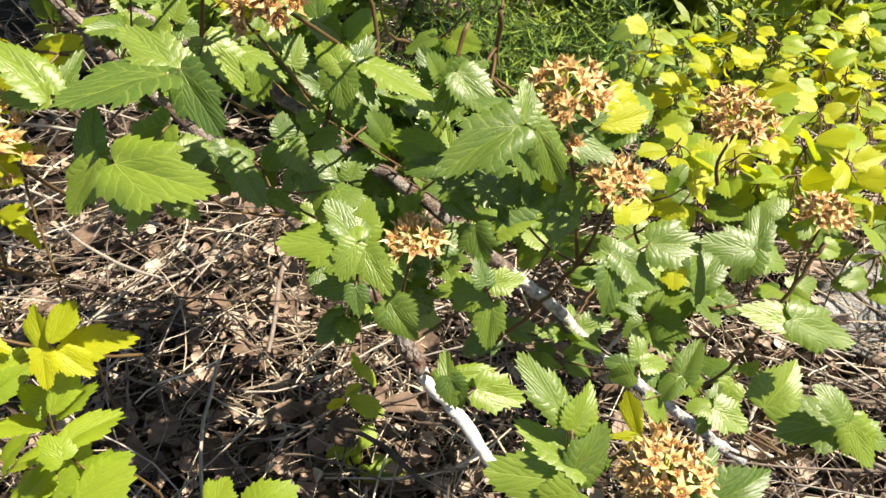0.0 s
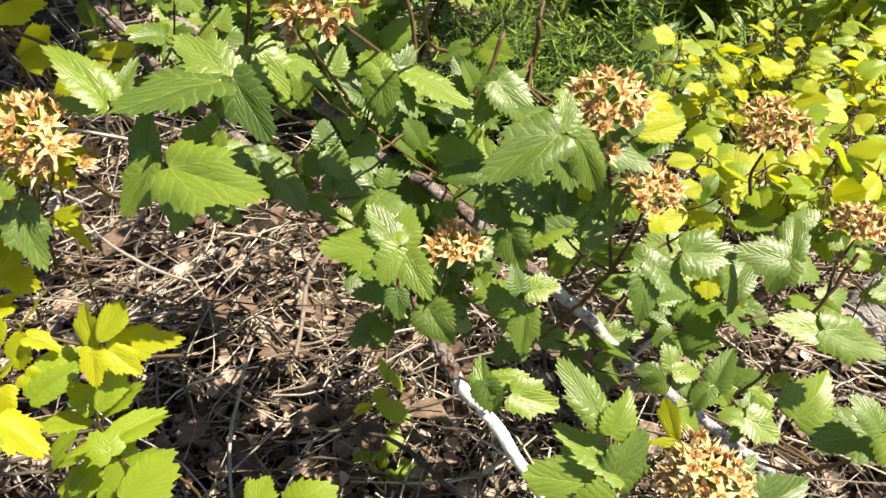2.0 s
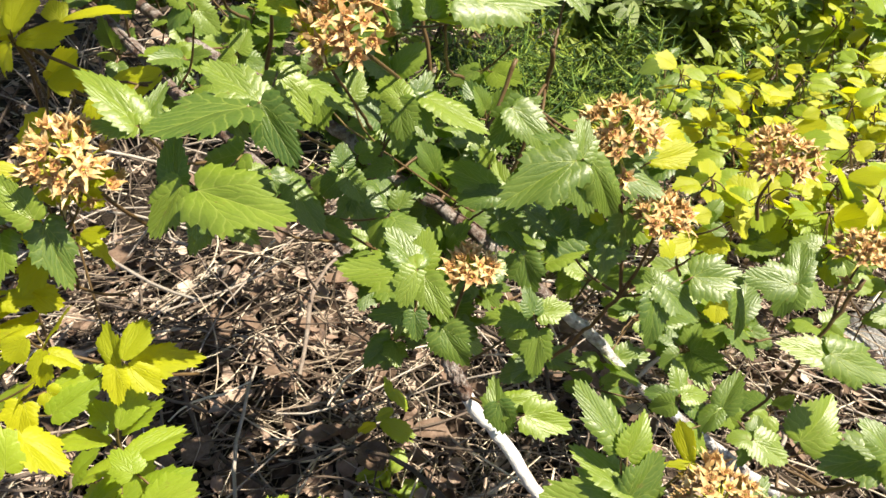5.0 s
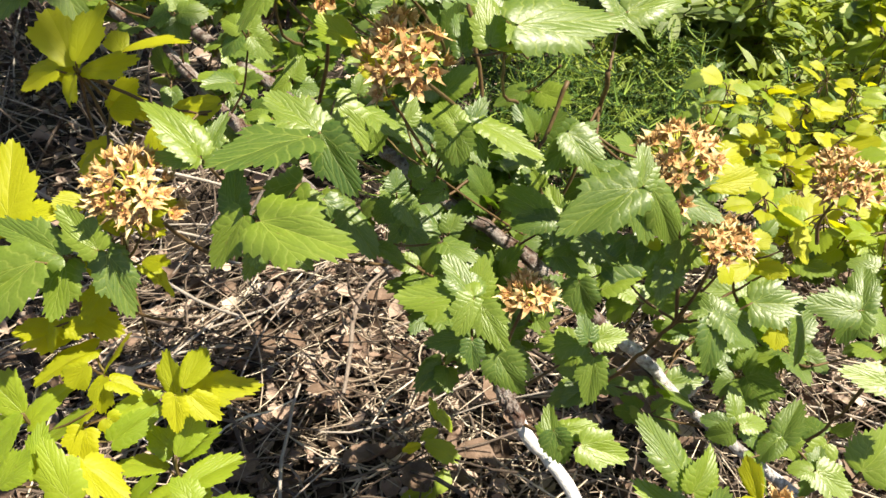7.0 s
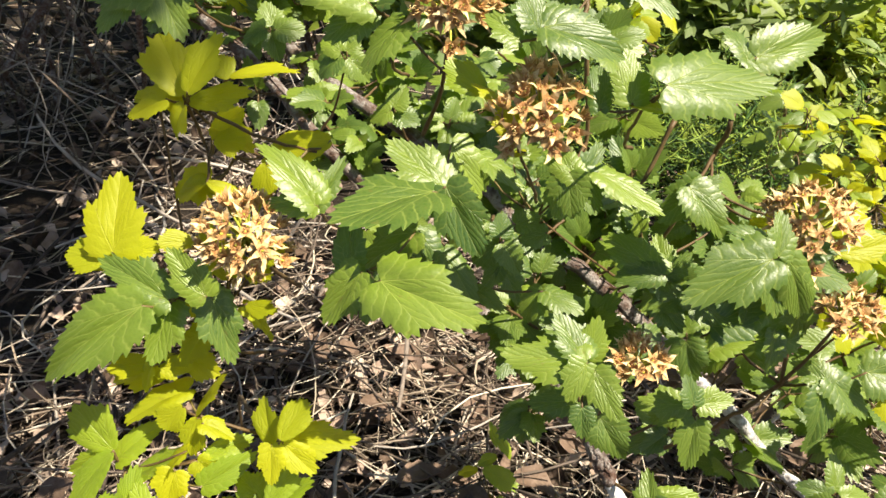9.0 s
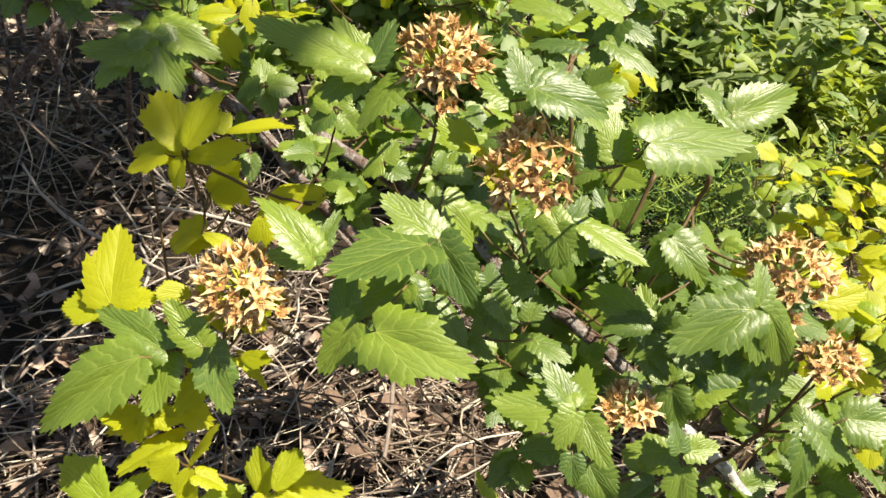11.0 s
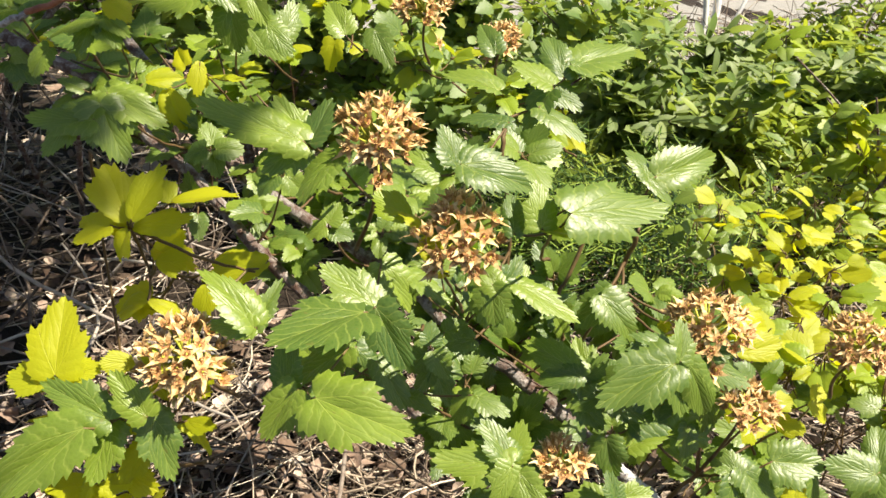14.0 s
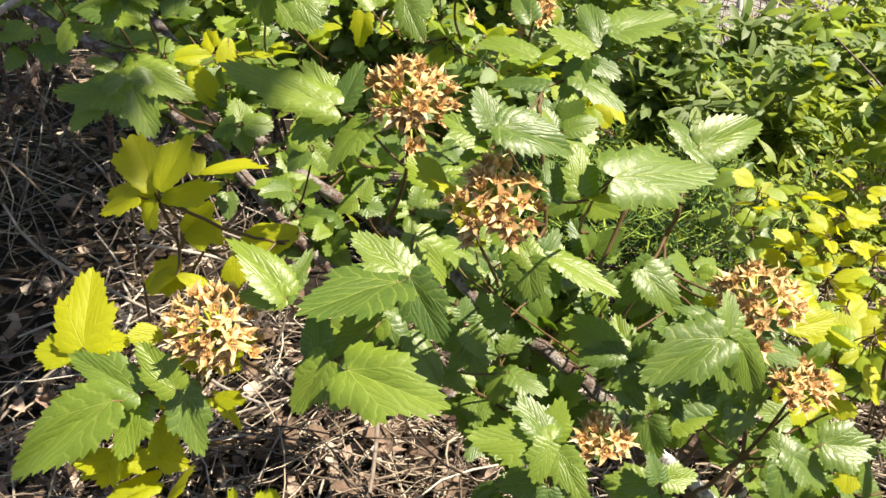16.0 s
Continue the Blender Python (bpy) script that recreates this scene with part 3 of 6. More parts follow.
shoot("green", (0.098, 0.638, 0.688), (0.106, 0.663, 0.724), [
    (0.104, 0.660, 0.725, 0.093, 0.672, 0.748, 0.024, "g"),
    (0.111, 0.665, 0.726, 0.165, 0.683, 0.744, 0.031, "G"),
    (0.098, 0.660, 0.727, 0.126, 0.649, 0.715, 0.015, "g")], 112)
shoot("green", (-0.061, 0.574, 0.626), (-0.082, 0.464, 0.696), [
    (-0.084, 0.457, 0.698, -0.128, 0.422, 0.704, 0.044, "G"),
    (-0.080, 0.467, 0.697, -0.110, 0.474, 0.721, 0.025, "G"),
    (-0.078, 0.463, 0.699, -0.058, 0.443, 0.670, 0.026, "G"),
    (-0.086, 0.530, 0.695, -0.063, 0.518, 0.669, 0.028, "g"),
    (-0.070, 0.544, 0.684, -0.039, 0.530, 0.670, 0.021, "g")], 115)
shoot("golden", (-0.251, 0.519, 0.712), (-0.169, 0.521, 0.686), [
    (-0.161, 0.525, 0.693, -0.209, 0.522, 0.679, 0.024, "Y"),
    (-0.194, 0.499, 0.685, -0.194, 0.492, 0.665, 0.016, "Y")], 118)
shoot("green", (-0.157, 0.574, 0.609), (-0.151, 0.464, 0.679), [
    (-0.146, 0.450, 0.688, -0.173, 0.457, 0.722, 0.022, "G"),
    (-0.151, 0.462, 0.680, -0.137, 0.477, 0.704, 0.014, "g"),
    (-0.145, 0.447, 0.688, -0.173, 0.446, 0.689, 0.015, "g")], 121)
shoot("green", (-0.145, 0.553, 0.583), (-0.117, 0.443, 0.653), [
    (-0.126, 0.440, 0.654, -0.130, 0.449, 0.684, 0.018, "g"),
    (-0.098, 0.481, 0.659, -0.133, 0.474, 0.636, 0.024, "G"),
    (-0.103, 0.418, 0.664, -0.051, 0.397, 0.662, 0.036, "G"),
    (-0.115, 0.446, 0.650, -0.114, 0.431, 0.626, 0.021, "G"),
    (-0.116, 0.427, 0.662, -0.137, 0.414, 0.637, 0.023, "G")], 124)
shoot("green", (-0.254, 0.537, 0.560), (-0.225, 0.427, 0.630), [
    (-0.233, 0.406, 0.638, -0.290, 0.375, 0.606, 0.031, "G"),
    (-0.224, 0.418, 0.636, -0.265, 0.423, 0.656, 0.023, "G"),
    (-0.201, 0.418, 0.641, -0.221, 0.420, 0.666, 0.020, "G"),
    (-0.229, 0.425, 0.627, -0.233, 0.403, 0.600, 0.025, "G"),
    (-0.206, 0.433, 0.630, -0.191, 0.418, 0.595, 0.023, "G")], 127)
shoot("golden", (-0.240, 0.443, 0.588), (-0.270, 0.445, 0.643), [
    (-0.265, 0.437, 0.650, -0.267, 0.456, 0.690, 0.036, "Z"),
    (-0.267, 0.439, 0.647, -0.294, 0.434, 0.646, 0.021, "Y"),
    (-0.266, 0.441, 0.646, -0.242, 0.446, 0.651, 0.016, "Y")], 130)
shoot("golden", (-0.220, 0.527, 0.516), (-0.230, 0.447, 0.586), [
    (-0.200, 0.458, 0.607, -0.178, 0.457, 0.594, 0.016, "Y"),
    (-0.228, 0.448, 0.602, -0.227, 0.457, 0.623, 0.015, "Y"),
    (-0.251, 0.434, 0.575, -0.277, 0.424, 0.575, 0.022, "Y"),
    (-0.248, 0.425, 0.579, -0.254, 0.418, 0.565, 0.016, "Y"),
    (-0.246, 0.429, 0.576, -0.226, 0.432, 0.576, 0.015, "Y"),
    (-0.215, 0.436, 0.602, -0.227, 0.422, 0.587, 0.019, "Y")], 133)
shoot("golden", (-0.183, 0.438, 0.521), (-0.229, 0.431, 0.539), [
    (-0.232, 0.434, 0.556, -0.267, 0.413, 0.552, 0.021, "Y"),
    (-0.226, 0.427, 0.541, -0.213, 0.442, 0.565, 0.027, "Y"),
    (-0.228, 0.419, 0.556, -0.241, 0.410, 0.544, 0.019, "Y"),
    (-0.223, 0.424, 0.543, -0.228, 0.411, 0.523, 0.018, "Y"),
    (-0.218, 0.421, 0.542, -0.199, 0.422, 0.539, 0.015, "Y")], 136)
shoot("golden", (-0.160, 0.497, 0.468), (-0.170, 0.417, 0.538), [
    (-0.172, 0.415, 0.540, -0.179, 0.422, 0.566, 0.018, "Y"),
    (-0.162, 0.406, 0.554, -0.151, 0.420, 0.574, 0.018, "Y"),
    (-0.165, 0.422, 0.539, -0.122, 0.424, 0.544, 0.023, "Y"),
    (-0.163, 0.412, 0.545, -0.143, 0.405, 0.530, 0.018, "Y"),
    (-0.169, 0.408, 0.546, -0.166, 0.394, 0.528, 0.016, "Y")], 139)
shoot("lime", (-0.244, 0.471, 0.348), (-0.274, 0.411, 0.508), [
    (-0.273, 0.406, 0.524, -0.298, 0.413, 0.549, 0.029, "L"),
    (-0.274, 0.408, 0.513, -0.251, 0.421, 0.539, 0.018, "L"),
    (-0.274, 0.406, 0.520, -0.303, 0.396, 0.510, 0.016, "L"),
    (-0.270, 0.401, 0.528, -0.293, 0.380, 0.502, 0.020, "L"),
    (-0.268, 0.404, 0.499, -0.235, 0.417, 0.523, 0.023, "L"),
    (-0.227, 0.412, 0.526, -0.249, 0.401, 0.511, 0.021, "Y"),
    (-0.233, 0.405, 0.515, -0.236, 0.390, 0.499, 0.031, "Y"),
    (-0.219, 0.415, 0.519, -0.194, 0.427, 0.531, 0.014, "L"),
    (-0.214, 0.401, 0.510, -0.185, 0.412, 0.529, 0.018, "L"),
    (-0.221, 0.412, 0.519, -0.208, 0.409, 0.509, 0.018, "Y")], 142)
shoot("lime", (-0.191, 0.437, 0.346), (-0.221, 0.377, 0.506), [
    (-0.246, 0.365, 0.509, -0.243, 0.384, 0.537, 0.016, "L"),
    (-0.221, 0.358, 0.505, -0.235, 0.369, 0.538, 0.026, "L"),
    (-0.219, 0.376, 0.513, -0.191, 0.372, 0.496, 0.027, "Y"),
    (-0.220, 0.375, 0.522, -0.231, 0.357, 0.503, 0.025, "Y"),
    (-0.261, 0.356, 0.512, -0.246, 0.367, 0.532, 0.022, "L"),
    (-0.148, 0.365, 0.502, -0.161, 0.372, 0.514, 0.030, "L"),
    (-0.190, 0.372, 0.490, -0.178, 0.378, 0.507, 0.021, "L")], 145)
shoot("lime", (-0.073, 0.440, 0.284), (-0.103, 0.380, 0.444), [
    (-0.156, 0.371, 0.458, -0.122, 0.384, 0.472, 0.030, "L"),
    (-0.076, 0.377, 0.447, -0.066, 0.390, 0.463, 0.022, "L"),
    (-0.050, 0.373, 0.451, -0.026, 0.378, 0.469, 0.030, "L"),
    (-0.187, 0.371, 0.460, -0.169, 0.386, 0.479, 0.025, "L")], 148)
shoot("weed", (-0.036, 0.841, 0.000), (-0.056, 0.791, 0.098), [
    (-0.056, 0.818, 0.167, -0.068, 0.831, 0.196, 0.019, "L"),
    (-0.057, 0.827, 0.174, -0.034, 0.815, 0.158, 0.018, "L"),
    (-0.056, 0.814, 0.154, -0.081, 0.809, 0.143, 0.018, "L"),
    (-0.071, 0.800, 0.143, -0.028, 0.787, 0.142, 0.029, "L"),
    (-0.079, 0.812, 0.128, -0.105, 0.809, 0.121, 0.015, "Y"),
    (-0.067, 0.781, 0.076, -0.103, 0.773, 0.072, 0.029, "L"),
    (-0.063, 0.783, 0.080, -0.076, 0.765, 0.046, 0.029, "L"),
    (-0.053, 0.768, 0.089, -0.041, 0.783, 0.111, 0.025, "L"),
    (-0.040, 0.768, 0.060, 0.003, 0.763, 0.050, 0.029, "L"),
    (-0.053, 0.761, 0.065, -0.042, 0.737, 0.036, 0.029, "L")], 151)
shoot("green", (-0.000, 0.681, 0.643), (-0.005, 0.583, 0.658), [
    (0.007, 0.575, 0.666, 0.052, 0.560, 0.649, 0.021, "G"),
    (-0.012, 0.567, 0.668, -0.009, 0.554, 0.641, 0.027, "g"),
    (-0.003, 0.572, 0.666, 0.012, 0.564, 0.642, 0.020, "g"),
    (-0.007, 0.566, 0.665, -0.025, 0.574, 0.682, 0.020, "g"),
    (-0.003, 0.580, 0.658, 0.011, 0.593, 0.679, 0.020, "g")], 154)
shoot("green", (0.096, 0.663, 0.651), (0.068, 0.586, 0.656), [
    (0.078, 0.589, 0.658, 0.054, 0.579, 0.631, 0.028, "G"),
    (0.068, 0.581, 0.659, 0.095, 0.562, 0.637, 0.027, "G"),
    (0.064, 0.583, 0.654, 0.088, 0.585, 0.667, 0.014, "g")], 157)
shoot("green", (0.096, 0.666, 0.645), (0.112, 0.518, 0.646), [
    (0.107, 0.502, 0.654, 0.060, 0.480, 0.637, 0.034, "G"),
    (0.111, 0.515, 0.648, 0.117, 0.499, 0.617, 0.024, "g"),
    (0.118, 0.510, 0.651, 0.138, 0.500, 0.617, 0.022, "g"),
    (0.106, 0.514, 0.651, 0.087, 0.518, 0.670, 0.024, "G"),
    (0.112, 0.507, 0.654, 0.115, 0.519, 0.677, 0.020, "g")], 160)
shoot("green", (0.090, 0.678, 0.616), (0.148, 0.574, 0.619), [
    (0.143, 0.566, 0.623, 0.182, 0.563, 0.607, 0.027, "G"),
    (0.143, 0.565, 0.627, 0.172, 0.564, 0.636, 0.018, "g"),
    (0.169, 0.571, 0.626, 0.202, 0.578, 0.634, 0.021, "Y")], 163)
shoot("green", (0.031, 0.655, 0.524), (0.065, 0.596, 0.580), [
    (0.061, 0.582, 0.589, 0.022, 0.593, 0.612, 0.026, "g"),
    (0.066, 0.598, 0.580, 0.059, 0.611, 0.605, 0.019, "g"),
    (0.066, 0.595, 0.579, 0.084, 0.598, 0.597, 0.019, "g"),
    (0.056, 0.591, 0.583, 0.099, 0.585, 0.554, 0.027, "G"),
    (0.062, 0.580, 0.590, 0.032, 0.573, 0.591, 0.019, "g")], 166)
shoot("green", (0.028, 0.545, 0.458), (0.009, 0.486, 0.577), [
    (0.009, 0.475, 0.585, -0.041, 0.471, 0.586, 0.029, "G"),
    (0.008, 0.479, 0.584, -0.008, 0.491, 0.608, 0.025, "G"),
    (0.011, 0.486, 0.579, 0.017, 0.495, 0.604, 0.021, "g"),
    (0.010, 0.471, 0.587, 0.001, 0.454, 0.571, 0.022, "g"),
    (0.015, 0.470, 0.583, 0.030, 0.450, 0.563, 0.021, "g"),
    (0.009, 0.475, 0.553, -0.023, 0.474, 0.549, 0.018, "g"),
    (0.010, 0.457, 0.564, 0.011, 0.446, 0.549, 0.016, "g")], 169)
shoot("green", (0.045, 0.524, 0.438), (0.070, 0.491, 0.458), [
    (0.025, 0.494, 0.527, 0.041, 0.476, 0.505, 0.027, "G"),
    (0.068, 0.478, 0.460, 0.064, 0.493, 0.484, 0.020, "g"),
    (0.071, 0.488, 0.465, 0.100, 0.489, 0.471, 0.016, "g"),
    (0.068, 0.481, 0.472, 0.076, 0.466, 0.454, 0.022, "g"),
    (0.088, 0.476, 0.465, 0.122, 0.471, 0.458, 0.028, "g")], 172)
shoot("green", (0.035, 0.537, 0.455), (0.094, 0.544, 0.503), [
    (0.091, 0.542, 0.506, 0.055, 0.537, 0.507, 0.024, "g"),
    (0.092, 0.531, 0.516, 0.088, 0.538, 0.535, 0.019, "g"),
    (0.097, 0.537, 0.513, 0.122, 0.540, 0.517, 0.021, "g"),
    (0.098, 0.538, 0.496, 0.093, 0.516, 0.469, 0.023, "G"),
    (0.089, 0.541, 0.501, 0.067, 0.535, 0.493, 0.019, "g")], 175)
shoot("green", (0.167, 0.592, 0.496), (0.195, 0.587, 0.508), [
    (0.190, 0.576, 0.510, 0.190, 0.550, 0.477, 0.026, "G"),
    (0.195, 0.582, 0.516, 0.229, 0.570, 0.494, 0.029, "G"),
    (0.194, 0.577, 0.512, 0.172, 0.587, 0.528, 0.024, "g"),
    (0.221, 0.586, 0.522, 0.261, 0.582, 0.526, 0.036, "G"),
    (0.272, 0.626, 0.485, 0.286, 0.606, 0.452, 0.026, "g")], 178)
shoot("green", (0.373, 0.627, 0.491), (0.306, 0.595, 0.514), [
    (0.297, 0.579, 0.524, 0.258, 0.578, 0.530, 0.029, "G"),
    (0.302, 0.587, 0.519, 0.286, 0.575, 0.498, 0.029, "g"),
    (0.308, 0.597, 0.513, 0.333, 0.588, 0.502, 0.029, "g"),
    (0.309, 0.597, 0.513, 0.311, 0.617, 0.542, 0.024, "g")], 181)
shoot("green", (0.350, 0.626, 0.427), (0.360, 0.611, 0.433), [
    (0.354, 0.599, 0.440, 0.310, 0.602, 0.453, 0.026, "g"),
    (0.353, 0.598, 0.444, 0.411, 0.593, 0.427, 0.036, "G"),
    (0.358, 0.610, 0.438, 0.386, 0.619, 0.446, 0.021, "g"),
    (0.359, 0.608, 0.430, 0.394, 0.597, 0.410, 0.017, "g")], 184)
shoot("green", (0.349, 0.460, 0.444), (0.344, 0.465, 0.456), [
    (0.342, 0.463, 0.457, 0.294, 0.458, 0.456, 0.037, "G"),
    (0.336, 0.452, 0.469, 0.354, 0.436, 0.444, 0.025, "G"),
    (0.332, 0.451, 0.471, 0.318, 0.458, 0.493, 0.021, "g"),
    (0.347, 0.463, 0.455, 0.368, 0.451, 0.447, 0.025, "g")], 187)
shoot("green", (0.341, 0.591, 0.288), (0.363, 0.619, 0.322), [
    (0.356, 0.605, 0.335, 0.389, 0.617, 0.373, 0.046, "G")], 190)
shoot("green", (0.193, 0.659, 0.369), (0.226, 0.572, 0.408), [
    (0.223, 0.573, 0.408, 0.199, 0.571, 0.414, 0.016, "g"),
    (0.223, 0.558, 0.422, 0.247, 0.562, 0.425, 0.017, "g"),
    (0.218, 0.556, 0.415, 0.199, 0.553, 0.408, 0.019, "g"),
    (0.229, 0.568, 0.408, 0.256, 0.563, 0.396, 0.019, "g"),
    (0.226, 0.577, 0.410, 0.228, 0.590, 0.433, 0.019, "g")], 193)
shoot("green", (0.339, 0.515, 0.369), (0.262, 0.561, 0.407), [
    (0.259, 0.560, 0.407, 0.268, 0.571, 0.438, 0.023, "g"),
    (0.261, 0.561, 0.409, 0.274, 0.549, 0.393, 0.023, "g"),
    (0.256, 0.559, 0.409, 0.240, 0.547, 0.399, 0.019, "g"),
    (0.229, 0.548, 0.393, 0.260, 0.541, 0.372, 0.023, "g")], 196)
shoot("green", (0.339, 0.515, 0.369), (0.282, 0.541, 0.392), [
    (0.274, 0.527, 0.406, 0.258, 0.527, 0.411, 0.020, "g"),
    (0.282, 0.538, 0.399, 0.287, 0.548, 0.413, 0.020, "g"),
    (0.279, 0.531, 0.403, 0.306, 0.519, 0.394, 0.028, "G"),
    (0.277, 0.529, 0.400, 0.269, 0.518, 0.384, 0.019, "g")], 199)
shoot("green", (0.157, 0.483, 0.422), (0.141, 0.373, 0.492), [
    (0.136, 0.385, 0.531, 0.109, 0.398, 0.563, 0.020, "G"),
    (0.140, 0.381, 0.524, 0.154, 0.391, 0.545, 0.021, "G"),
    (0.141, 0.368, 0.502, 0.160, 0.377, 0.529, 0.024, "G"),
    (0.147, 0.371, 0.503, 0.112, 0.390, 0.526, 0.024, "G"),
    (0.140, 0.366, 0.500, 0.092, 0.366, 0.501, 0.038, "G"),
    (0.143, 0.359, 0.499, 0.120, 0.347, 0.482, 0.030, "G"),
    (0.179, 0.387, 0.515, 0.171, 0.400, 0.536, 0.013, "Y"),
    (0.179, 0.382, 0.518, 0.163, 0.383, 0.522, 0.008, "Y"),
    (0.207, 0.369, 0.490, 0.226, 0.385, 0.509, 0.016, "g"),
    (0.214, 0.358, 0.493, 0.247, 0.361, 0.513, 0.028, "G")], 202)
shoot("green", (0.167, 0.592, 0.496), (0.110, 0.579, 0.557), [
    (0.095, 0.581, 0.566, 0.049, 0.593, 0.580, 0.024, "g"),
    (0.100, 0.569, 0.558, 0.135, 0.580, 0.580, 0.037, "G"),
    (0.134, 0.571, 0.548, 0.169, 0.578, 0.572, 0.032, "G"),
    (0.100, 0.555, 0.546, 0.126, 0.562, 0.566, 0.021, "g"),
    (0.146, 0.573, 0.557, 0.144, 0.553, 0.533, 0.018, "g"),
    (0.083, 0.557, 0.551, 0.088, 0.541, 0.526, 0.032, "G")], 205)
shoot("green", (-0.081, 0.653, 0.499), (-0.127, 0.558, 0.577), [
    (-0.157, 0.556, 0.570, -0.171, 0.538, 0.551, 0.026, "g"),
    (-0.138, 0.551, 0.573, -0.119, 0.540, 0.559, 0.022, "g"),
    (-0.112, 0.575, 0.602, -0.097, 0.557, 0.575, 0.026, "g"),
    (-0.093, 0.558, 0.601, -0.066, 0.538, 0.580, 0.022, "g")], 208)
shoot("green", (-0.374, 0.802, 0.690), (-0.374, 0.713, 0.795), [
    (-0.359, 0.694, 0.799, -0.399, 0.694, 0.811, 0.023, "G"),
    (-0.371, 0.702, 0.797, -0.335, 0.696, 0.796, 0.021, "g"),
    (-0.396, 0.697, 0.791, -0.412, 0.684, 0.773, 0.020, "g")], 211)
shoot("green", (-0.317, 0.765, 0.690), (-0.333, 0.655, 0.760), [
    (-0.330, 0.633, 0.750, -0.390, 0.636, 0.750, 0.029, "G"),
    (-0.348, 0.642, 0.753, -0.373, 0.625, 0.721, 0.026, "G"),
    (-0.334, 0.644, 0.758, -0.371, 0.639, 0.745, 0.022, "g"),
    (-0.329, 0.658, 0.766, -0.281, 0.649, 0.747, 0.030, "G"),
    (-0.330, 0.646, 0.760, -0.309, 0.630, 0.719, 0.039, "G")], 214)
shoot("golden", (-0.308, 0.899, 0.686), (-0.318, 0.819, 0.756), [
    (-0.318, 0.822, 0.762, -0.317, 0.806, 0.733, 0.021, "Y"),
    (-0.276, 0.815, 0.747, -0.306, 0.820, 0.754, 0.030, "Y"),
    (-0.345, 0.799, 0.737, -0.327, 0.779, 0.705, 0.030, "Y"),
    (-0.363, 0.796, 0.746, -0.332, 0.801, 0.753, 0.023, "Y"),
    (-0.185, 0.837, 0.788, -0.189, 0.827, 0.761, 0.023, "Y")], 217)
shoot("green", (-0.240, 0.898, 0.731), (-0.261, 0.788, 0.801), [
    (-0.257, 0.769, 0.794, -0.285, 0.771, 0.819, 0.031, "G"),
    (-0.254, 0.776, 0.808, -0.213, 0.758, 0.783, 0.028, "G"),
    (-0.221, 0.785, 0.798, -0.212, 0.802, 0.828, 0.025, "g"),
    (-0.139, 0.799, 0.807, -0.121, 0.779, 0.775, 0.025, "g"),
    (-0.165, 0.794, 0.801, -0.182, 0.801, 0.831, 0.027, "g")], 220)
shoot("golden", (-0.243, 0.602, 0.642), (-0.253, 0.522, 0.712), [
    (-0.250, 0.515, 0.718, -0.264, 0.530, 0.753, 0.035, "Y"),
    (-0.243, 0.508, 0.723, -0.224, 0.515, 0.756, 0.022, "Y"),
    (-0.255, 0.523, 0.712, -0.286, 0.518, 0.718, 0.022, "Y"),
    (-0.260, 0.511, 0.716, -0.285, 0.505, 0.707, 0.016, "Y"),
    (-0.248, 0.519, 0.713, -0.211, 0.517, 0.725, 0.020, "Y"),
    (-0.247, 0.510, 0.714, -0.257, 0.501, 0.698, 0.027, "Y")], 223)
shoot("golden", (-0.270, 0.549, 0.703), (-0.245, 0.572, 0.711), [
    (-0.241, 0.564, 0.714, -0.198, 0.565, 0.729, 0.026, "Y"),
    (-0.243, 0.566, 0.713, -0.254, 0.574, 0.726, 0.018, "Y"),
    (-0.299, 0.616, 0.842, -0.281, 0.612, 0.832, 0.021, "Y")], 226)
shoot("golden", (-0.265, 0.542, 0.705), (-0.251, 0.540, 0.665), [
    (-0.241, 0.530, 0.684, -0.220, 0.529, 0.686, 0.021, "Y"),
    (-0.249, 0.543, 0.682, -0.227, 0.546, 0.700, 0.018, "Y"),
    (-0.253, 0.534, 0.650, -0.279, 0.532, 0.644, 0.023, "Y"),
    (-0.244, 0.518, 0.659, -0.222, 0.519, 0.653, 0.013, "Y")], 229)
shoot("golden", (0.092, 0.678, 0.623), (0.181, 0.612, 0.624), [
    (0.175, 0.601, 0.628, 0.203, 0.607, 0.633, 0.023, "Y"),
    (0.183, 0.617, 0.635, 0.197, 0.618, 0.640, 0.017, "Y"),
    (0.141, 0.573, 0.572, 0.134, 0.578, 0.580, 0.015, "Y")], 232)
shoot("golden", (0.167, 0.592, 0.496), (0.248, 0.627, 0.531), [
    (0.245, 0.626, 0.530, 0.224, 0.627, 0.540, 0.020, "Y"),
    (0.247, 0.624, 0.530, 0.261, 0.627, 0.530, 0.016, "Y"),
    (0.262, 0.634, 0.548, 0.271, 0.641, 0.561, 0.016, "Y"),
    (0.244, 0.588, 0.501, 0.242, 0.576, 0.486, 0.019, "Y"),
    (0.248, 0.593, 0.498, 0.255, 0.587, 0.489, 0.016, "Y")], 235)
